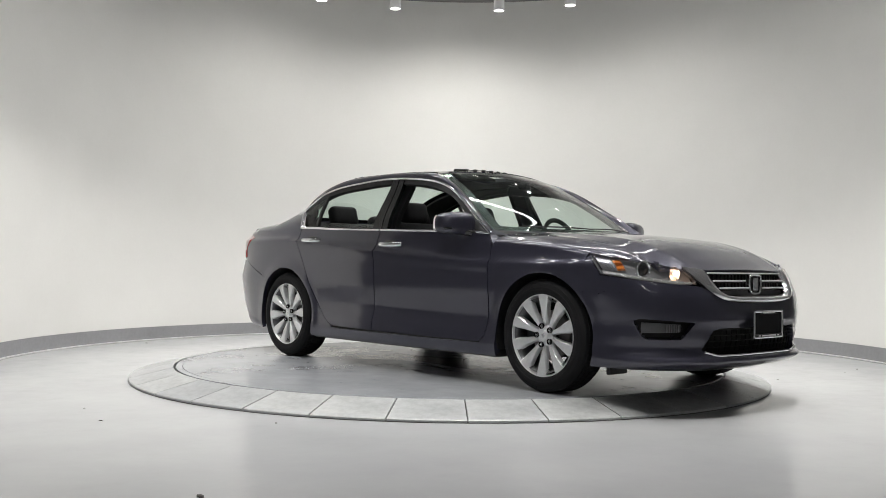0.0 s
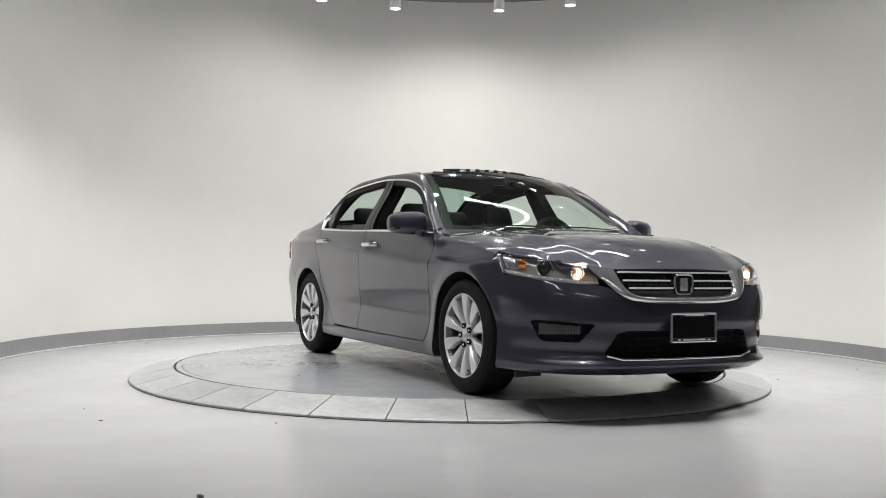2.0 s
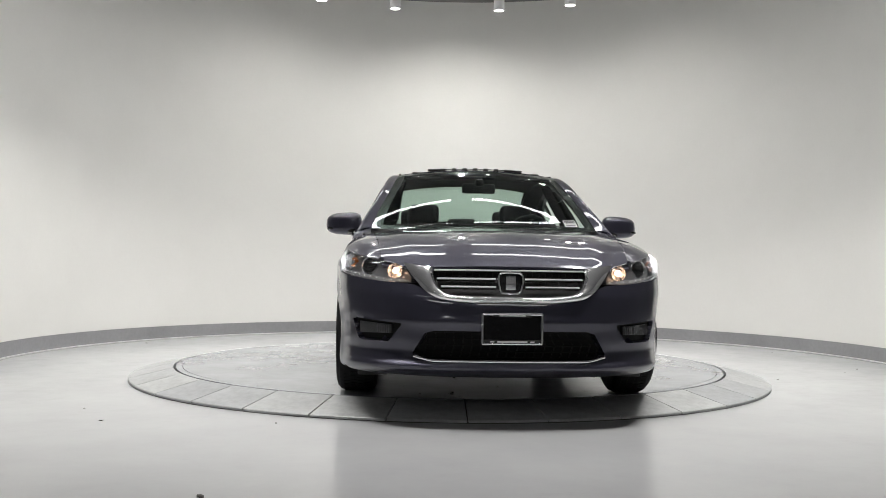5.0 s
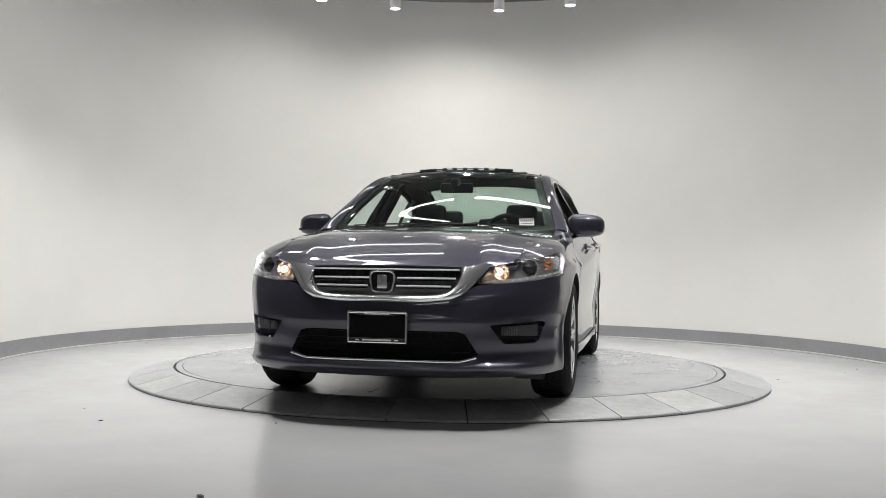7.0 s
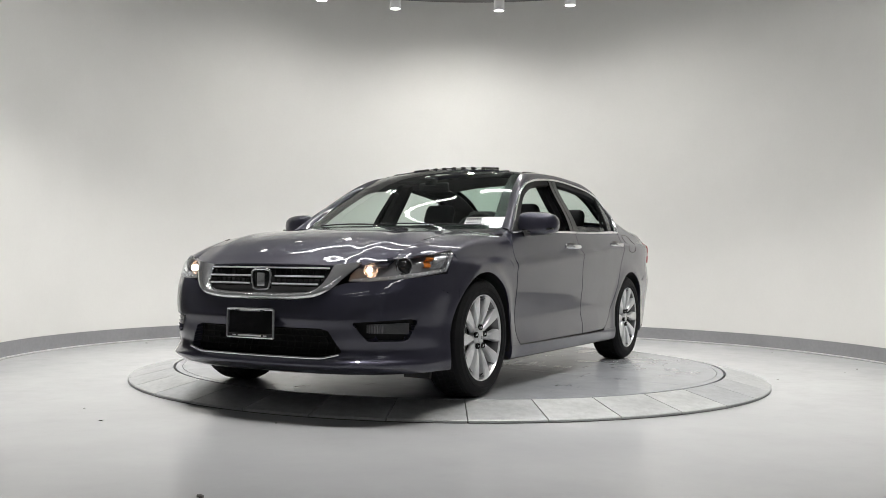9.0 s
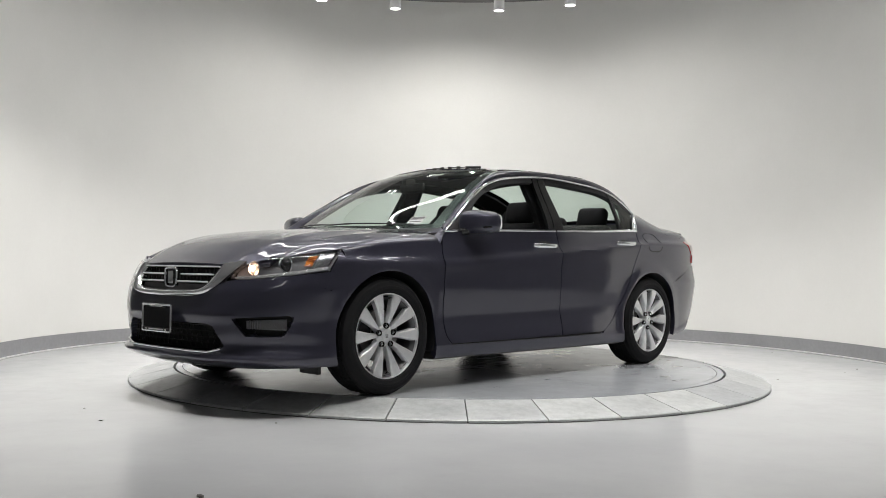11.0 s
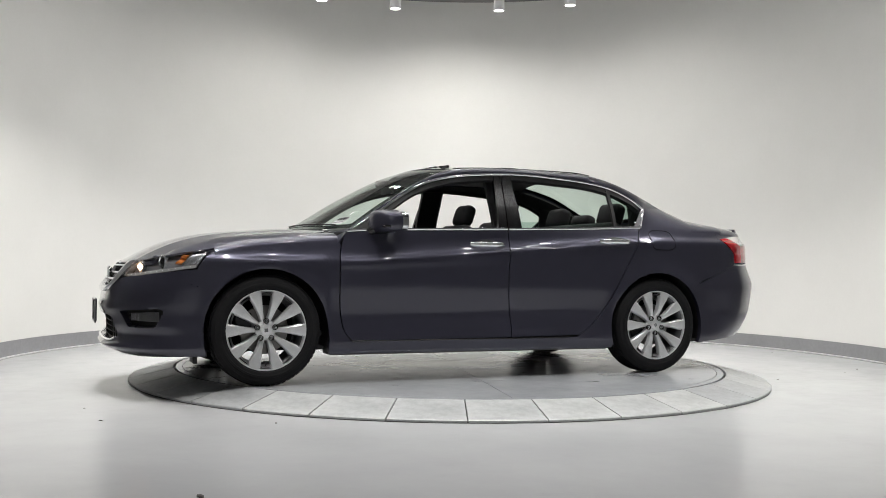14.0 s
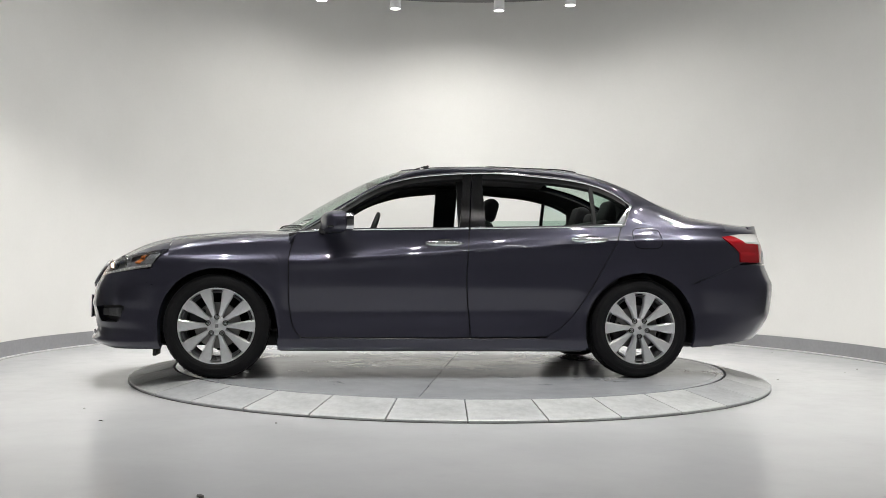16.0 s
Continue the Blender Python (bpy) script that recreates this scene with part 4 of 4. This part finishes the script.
# ------------------------------------------------ headlamps
for s in (1, -1):
    base = part("headlamp", rim(patch(lambda u, v: lamp_skin(lerp(.02, .98, u), lerp(.04, .96, v), s, -.055), 24, 8), .01), M_GREYTRIM, CAR, "clear headlamp with grey bezel")
    lens = part("headlamp_lens", patch(lambda u, v: lamp_skin(u, v, s, .002), 30, 10), M_LENS, base, "clear lens")
    lens.visible_shadow = False
    for name, f in (("lamp_wall", lambda u, v: lamp_skin(u, .02, s, -.06 * v)), ("lamp_wall", lambda u, v: lamp_skin(u, .98, s, -.06 * v)),
                    ("lamp_wall", lambda u, v: lamp_skin(.99, u, s, -.06 * v)), ("lamp_wall", lambda u, v: lamp_skin(.01, u, s, -.06 * v))):
        part(name, patch(f, 20, 2), M_REFL, base)
    # silver light pipe along the lower edge
    part("light_strip", patch(lambda u, v: lamp_skin(lerp(.04, .97, u), lerp(.05, .20, v), s, -.020 + .012 * v), 24, 2), M_TAILCLEAR, base, "milky strip")
    for k in range(11):
        d = bmesh.new()
        bmesh.ops.create_icosphere(d, subdivisions=1, radius=.004)
        part("led_dot", moved(d, Matrix.Translation(lamp_skin(lerp(.12, .92, k / 10), .13, s, -.010))), M_WHITE, base)
    # projector
    c = lamp_skin(.50, .56, s, -.045)
    ax = Vector((1, s * .35, 0)).normalized()
    turn = ax.to_track_quat("Y", "Z").to_matrix().to_4x4()
    part("projector_ring", moved(lathe([(.034, -.02), (.043, .0), (.048, .014), (.044, .018), (.037, .010), (.035, -.01)], 28), Matrix.Translation(c) @ turn), M_CHROME, base)
    part("projector_lens", moved(lathe([(.036, .0), (.031, .014), (.018, .024), (.0005, .028)], 24), Matrix.Translation(c) @ turn), M_BLACK, base, "dark round projector lens")
    # inner running lamp
    c2 = lamp_skin(.20, .56, s, -.05)
    part("bowl", moved(lathe([(.006, -.015), (.022, -.006), (.034, .010), (.040, .030)], 28), Matrix.Translation(c2) @ Matrix.Rotation(-s * .15, 4, "Z") @ turn), M_REFL, base)
    b = bmesh.new()
    bmesh.ops.create_uvsphere(b, u_segments=14, v_segments=8, radius=.016)
    part("bulb", moved(b, Matrix.Translation(c2 + Vector((.034, 0, .002)))), M_BEAM, base, "glowing warm bulb")
    # amber side reflector
    part("turn_signal", patch(lambda u, v: lamp_skin(lerp(.70, .79, u), lerp(.38, .86, v) - .08 * u, s, -.030 + .012 * math.sin(v * 9)), 8, 8), M_AMBER, base, "amber turn signal")
    part("bezel", patch(lambda u, v: lamp_skin(lerp(.81, .965, u), lerp(.24, .94, v), s, -.03), 6, 6), M_REFL, base)

# ------------------------------------------------ rear
def boot_lid(u, v):
    q = u * 2 - 1
    f = Vector((lerp(-1.934, -1.804, q * q), .622 * q, lerp(1.128, 1.094, q * q)))
    r = Vector((lerp(-2.375, -2.20, q * q), .602 * q, lerp(1.067, 1.036, q * q)))
    p = lerp(f, r, v)
    p.z -= .010 * 4 * v * (1 - v) * (1 - q * q) - .004 * max(0, v - .9) / .1
    return p


part("boot_lid", rim(patch(boot_lid, 30, 20)), M_PAINT, CAR)
part("boot_face", rim(patch(lambda u, v: rear_at(abs(u * 2 - 1) * radians(47), lerp(.775, 1.058 - .02 * (u * 2 - 1) ** 2, v), 1 if u > .5 else -1), 36, 16)), M_PAINT, CAR)


def r_bumper(u, v):
    q = u * 2 - 1
    a = abs(q)
    z = lerp(lerp(.262, .205, a * a), lerp(.775, .765, a), v)
    xe = -HUB_X - math.sqrt(max(0, (ARCH_R + .002) ** 2 - (z - HUB_Z) ** 2)) if z < .625 else lerp(-1.735, -2.06, (z - .625) / .14)
    cm = min(1, max(0, (-1.45 - xe) / TAIL(z))) ** (REAR_N / 2)
    thm = math.acos(cm)
    p = rear_at(a * thm, z)
    if a > .8:
        p.y = lerp(p.y, half(p.x, z), (a - .8) / .2)
    return Vector((p.x, p.y * (1 if q >= 0 else -1), z))


part("rear_bumper", rim(patch(r_bumper, 100, 30), .03), M_PAINT, CAR)
for s in (1, -1):
    T_LO = curve((-2.40, .795), (-2.28, .787), (-2.118, .795), (-2.052, .86), (-1.948, .955))
    T_HI = curve((-2.40, .985), (-2.26, .985), (-2.12, .982), (-1.945, .957))
    split = lambda u: lerp(1.0, .64, max(0, min(1, (u - .18) / .35)))

    def tail(u, v, zc0=0.0, zc1=1.0):
        x = lerp(-1.95, -2.265, u)
        z = lerp(T_LO(x), T_HI(x), lerp(zc0, zc1, v))
        y = half(x, z)
        return Vector((x - .0, s * (y + .006), z))
    t = part("tail_lamp", rim(patch(lambda u, v: tail(u, v, 0, split(u) - .01), 18, 8), .03), M_RED, CAR, "red tail lamp with clear upper band")
    part("tail_clear", rim(patch(lambda u, v: tail(lerp(.18, 1, u), v, split(lerp(.18, 1, u)), 1), 18, 5), .03), M_TAILCLEAR, t, "clear upper lens")
    part("tail_face", rim(patch(lambda u, v: rear_at(radians(lerp(47, 62, u)), lerp(.785, .910, v), s, .004), 10, 6), .02), M_RED, t)
    part("tail_clear", rim(patch(lambda u, v: rear_at(radians(lerp(47, 62, u)), lerp(.913, .985, v), s, .004), 10, 6), .02), M_TAILCLEAR, t, "clear upper lens")
    def lamp_brow(u, v):
        x = lerp(-1.93, -2.265, u)
        z = lerp(T_HI(x) - .006, .996, v)
        return Vector((x, s * (half(x, z) + .001), z))
    part("lamp_brow", rim(patch(lamp_brow, 14, 4), .012), M_PAINT, CAR)

    def deck_side(u, v):
        a = Vector((lerp(-1.97, -2.24, u), 0, .99))
        a.y = half(a.x, .985)
        b = lid_edge(.5 + u * .5)
        m = Vector((a.x, a.y - .03, 1.035))
        return mir(a * (1 - v) ** 2 + m * 2 * v * (1 - v) + b * v * v, s)
    part("rear_shoulder", rim(patch(deck_side, 12, 8)), M_PAINT, CAR)

# ------------------------------------------------ underside
part("underbody", rbox(3.9, 1.30, .10, (-.05, 0, .24), .03), M_MATT, CAR)
part("front_undertray", patch(lambda u, v: Vector((lerp(1.65, 2.26, v) - .25 * (u * 2 - 1) ** 2 * v, (u * 2 - 1) * .75, .205)), 12, 4), M_MATT, CAR)
for s in (1, -1):
    part("sill_underside", rbox(2.0, .16, .05, (0, s * .80, .20), .015), M_MATT, CAR)
part("silencer", rbox(.5, .5, .16, (-1.95, 0, .33), .06), M_MATT, CAR)
part("axle_beam", tube([(-HUB_X, -.7, .3), (-HUB_X, .7, .3)], .04, 8), M_MATT, CAR)
part("front_subframe", tube([(HUB_X, -.7, .28), (HUB_X, .7, .28)], .05, 8), M_MATT, CAR)


# ------------------------------------------------ wheels
def wheel():
    w = part("wheel", lathe([(.205, -.19), (.222, -.185), (.212, -.17), (.205, -.10), (.208, -.02), (.222, .0)], 56), M_ALLOYDARK, CAR, "ten-spoke silver alloy wheel")
    tyre = [(.222, -.195), (.240, -.205), (.275, -.214), (.305, -.210), (.325, -.196), (.331, -.175), (.333, -.13), (.3335, -.10), (.333, -.06), (.331, -.025),
            (.325, -.008), (.305, .010), (.285, .0145), (.283, .0165), (.270, .0165), (.268, .0145), (.252, .011), (.243, .004), (.238, -.002)]
    bm = lathe([(r - (.004 if .12 < -a < .126 else 0), a) for r, a in tyre], 72)
    t = part("tyre", bm, M_TYRE, w, "black rubber tyre", smooth=25)
    # tread blocks in four ribs
    bm = bmesh.new()
    for rib, (y0, y1) in enumerate(((-.030, -.062), (-.066, -.098), (-.104, -.136), (-.140, -.172))):
        for k in range(64):
            a0 = (k + .5 * (rib % 2)) / 64 * math.tau
            a1 = a0 + math.tau / 64 * .80
            sk = .012 if rib % 2 else -.012
            q = []
            for r in (.329, .3362):
                for y, d in ((y0, 0), (y1, sk)):
                    for t0 in (a0, a1):
                        q.append(bm.verts.new((r * math.cos(t0 + d), y, r * math.sin(t0 + d))))
            for f in ((4, 5, 7, 6), (0, 1, 5, 4), (2, 3, 7, 6), (0, 2, 6, 4), (1, 3, 7, 5)):
                bm.faces.new([q[i] for i in f])
    bmesh.ops.recalc_face_normals(bm, faces=bm.faces)
    part("tread", bm, M_TYRE, t, smooth=0)
    # bright outer flange
    part("rim_flange", lathe([(.226, -.022), (.231, -.006), (.236, .004), (.241, .005), (.243, .001), (.240, -.010)], 72), M_ALLOY, w)
    # ten spokes that broaden outwards
    for k in range(10):
        a = math.tau * (k + .5) / 10
        bm = bmesh.new()
        prof = [(.040, .0125, -.028), (.070, .0125, -.022), (.105, .0150, -.012), (.145, .0215, -.005), (.190, .031, -.001), (.222, .0375, .000), (.2365, .040, .001)]
        rows = []
        for r, hw, y in prof:
            rows.append([bm.verts.new((x, y + dy, r)) for x, dy in ((-hw - .004, -.030), (-hw, -.004), (-hw * .78, .0012), (0, .0026), (hw * .78, .0012), (hw, -.004), (hw + .004, -.030))])
        for p, q in zip(rows, rows[1:]):
            for i in range(6):
                bm.faces.new((p[i], p[i + 1], q[i + 1], q[i]))
        bmesh.ops.recalc_face_normals(bm, faces=bm.faces)
        part("spoke", moved(bm, Matrix.Rotation(a, 4, "Y")), M_ALLOY, w, smooth=28)
    part("hub", lathe([(.060, -.05), (.062, -.026), (.054, -.018), (.034, -.0135), (.032, -.010), (.029, -.0085), (.0005, -.0065)], 40), M_ALLOY, w)
    part("cap_badge", rbox(.022, .003, .022, (0, -.006, 0), .002, 1), M_CHROME, w)
    for k in range(5):
        a = math.tau * (k + .0) / 5
        c = Vector((.0565 * math.sin(a), 0, .0565 * math.cos(a)))
        part("nut_recess", moved(lathe([(.0175, -.020), (.0165, -.006), (.0145, -.005), (.0125, -.018)], 16), Matrix.Translation(c)), M_BLACK, w)
        part("lug_nut", moved(lathe([(.0085, -.03), (.0085, -.009), (.006, -.006), (.0005, -.0055)], 6), Matrix.Translation(c)), M_CHROME, w)
    part("brake_disc", lathe([(.06, -.075), (.145, -.075), (.148, -.080), (.148, -.095), (.06, -.1)], 40), M_DISCBRAKE, w)
    part("caliper", rbox(.10, .06, .11, (.125, -.085, .05), .015), M_MATT, w)
    part("valve", tube([(0, -.012, -.212), (0, .004, -.20)], .004, 6), M_MATT, w)
    return w


W_OUT = .892
w0 = wheel()
w0.matrix_basis = pose(HUB_X, W_OUT, HUB_Z + .010)
copy_thing(w0, pose(-HUB_X, W_OUT - .007, HUB_Z + .010, 0, 36, 0))
copy_thing(w0, pose(HUB_X, -W_OUT, HUB_Z + .010, 0, 17, 180))
copy_thing(w0, pose(-HUB_X, -W_OUT + .007, HUB_Z + .010, 0, 5, 180))


# ------------------------------------------------ inside the cabin
def seat(x, y, tall=.80):
    bm = rbox(.50, .50, .16, (x + .05, y, .50), .06, 3)
    st = part("seat", bm, M_CLOTH, CAR, "charcoal seat")
    lean = Matrix.Rotation(-.30, 4, "Y")
    part("seat_back", rbox(.13, .48, .60, (x - .27, y, .76), .055, 3, turn=lean), M_CLOTH, st)
    part("headrest", rbox(.10, .25, .17, (x - .40, y, 1.125), .045, 3, turn=lean), M_CLOTH, st)
    for k in (-.06, .06):
        part("headrest_post", tube([(x - .34, y + k, 1.00), (x - .38, y + k, 1.09)], .007, 6), M_CHROME, st)


seat(-.04, .37)
seat(-.04, -.37)
b = part("rear_bench", rbox(.52, 1.24, .16, (-.85, 0, .50), .05, 3), M_CLOTH, CAR, "charcoal rear bench")
part("bench_back", rbox(.14, 1.24, .58, (-1.16, 0, .78), .05, 3, turn=Matrix.Rotation(-.38, 4, "Y")), M_CLOTH, b)
for y, h in ((-.40, .17), (0, .10), (.40, .17)):
    part("headrest", rbox(.10, .26, h, (-1.31, y, 1.03 + h / 2), .04, 3, turn=Matrix.Rotation(-.3, 4, "Y")), M_CLOTH, b)
part("parcel_shelf", rbox(.55, 1.20, .03, (-1.55, 0, 1.015), .01), M_CLOTH, CAR)
part("cabin_floor", rbox(2.6, 1.4, .03, (-.2, 0, .30), .01), M_CLOTH, CAR)
part("firewall", rbox(.06, 1.45, .62, (.95, 0, .62), .01), M_MATT, CAR)
part("dashboard", rim(patch(lambda u, v: Vector((lerp(1.00, .52, v) - .16 * (u * 2 - 1) ** 2 * (1 - v), (u * 2 - 1) * .70, .955 + .022 * math.sin(v * 2.6) - .20 * max(0, v - .75) / .25 + .025 * math.exp(-(((u * 2 - 1) * .7 - .37) / .16) ** 2) * math.sin(v * 3.1))), 24, 12), .15), M_MATT, CAR, "black dashboard")
sw = part("steering_wheel", moved(tube([(0, .185 * math.cos(a), .185 * math.sin(a)) for a in np.linspace(0, math.tau, 32, endpoint=False)], .015, 8, closed=True), Matrix.Translation((.42, .37, .90)) @ Matrix.Rotation(-.42, 4, "Y")), M_MATT, CAR, "black steering wheel")
part("wheel_hub", rbox(.05, .16, .12, (.43, .37, .895), .02, 2, turn=Matrix.Rotation(-.42, 4, "Y")), M_MATT, sw)
part("wheel_spoke", rbox(.02, .34, .03, (.43, .37, .90), .008, 1, turn=Matrix.Rotation(-.42, 4, "Y")), M_MATT, sw)
part("rear_view_mirror", rbox(.03, .25, .07, (.33, 0, 1.255), .015, 2), M_MATT, CAR, "black rear-view mirror")
part("mirror_stem", rbox(.10, .06, .05, (.37, 0, 1.295), .015, 2), M_MATT, CAR)
for s in (1, -1):
    part("sun_visor", rbox(.16, .36, .02, (.14, s * .32, 1.355), .008, 2, turn=Matrix.Rotation(.35, 4, "Y")), M_LINER, CAR)
# dealer sticker inside the windscreen foot
c0 = lambda a, c: wind((lerp(.50, .585, a) / .702 + 1) / 2, lerp(.045, .115, c)) + Vector((.003, 0, .004))
stick = part("paper_sticker", patch(c0, 4, 3), M_WHITE, CAR, "white paper sticker with dark print")
for k in range(7):
    a0 = .07 + k * .13
    part("writing_bar", patch(lambda u, v: c0(lerp(a0, a0 + .09, u), lerp(.55 - .05 * (k % 2), .92, v)) + Vector((.001, 0, .0015)), 1, 1), M_INK, stick)
part("writing_bar", patch(lambda u, v: c0(lerp(.1, .9, u), lerp(.2, .3, v)) + Vector((.001, 0, .0015)), 3, 1), M_INK, stick)


# ---------------------------------------------------------------- the car: proportions
# short nose, long tail, and the roof's height and width along the cabin


def ease(k):
    k = max(0.0, min(1.0, k))
    return k * k * (3 - 2 * k)


def bell(d, wide):
    return math.exp(-(d / wide) ** 2)


def proportion(v):
    x, y, z = v
    up = .029 * bell(x - .22, .36 if x > .22 else .45) + .019 * bell(x + 1.15, .36)
    down = .026 * bell(x - .98, .19) + .012 * bell(x - 1.42, .25)
    lift = up * ease((z - .96) / .16) - down * ease((z - .88) / .14)
    return Vector((x - .088 * ease((x - 1.60) / .75) - .058 * ease((-1.58 - x) / .8), y * (1 - .07 * ease((z - 1.0) / .33) * ease((x + 1.2) / 1.0)), z + lift))


for ob in CAR.children:
    if not ob.name.startswith("wheel") or ob.name.startswith("wheel_h"):
        for o in (ob, *ob.children_recursive):
            for v in o.data.vertices:
                v.co = proportion(v.co)


# ---------------------------------------------------------------- what moves
OFFSET = (0.2411, 0.1567, 0.0)
TURN = [(0.0, -48.07), (0.5, -51.76), (1.0, -55.47), (1.5, -59.26), (2.0, -63.15), (2.5, -67.06), (3.0, -70.93), (3.5, -74.79),
        (4.0, -78.68), (4.5, -82.60), (5.0, -86.52), (5.5, -90.41), (6.0, -94.24), (6.5, -97.99), (7.0, -101.61), (7.5, -105.32),
        (8.0, -109.22), (8.5, -113.27), (9.0, -117.29), (9.5, -121.27), (10.0, -125.23), (10.5, -129.18), (11.0, -133.13), (11.5, -137.10),
        (12.0, -141.09), (12.5, -145.10), (13.0, -149.10), (13.5, -153.09), (14.0, -157.03), (14.5, -160.93), (15.0, -164.77), (15.5, -168.57),
        (16.0, -172.34)]


def motions():
    walk(DISC, [(t, pose(0, 0, 0, 0, 0, a)) for t, a in TURN])
    walk(CAR, [(t, pose(0, 0, 0, 0, 0, a) @ Matrix.Translation(OFFSET)) for t, a in TURN])


motions()
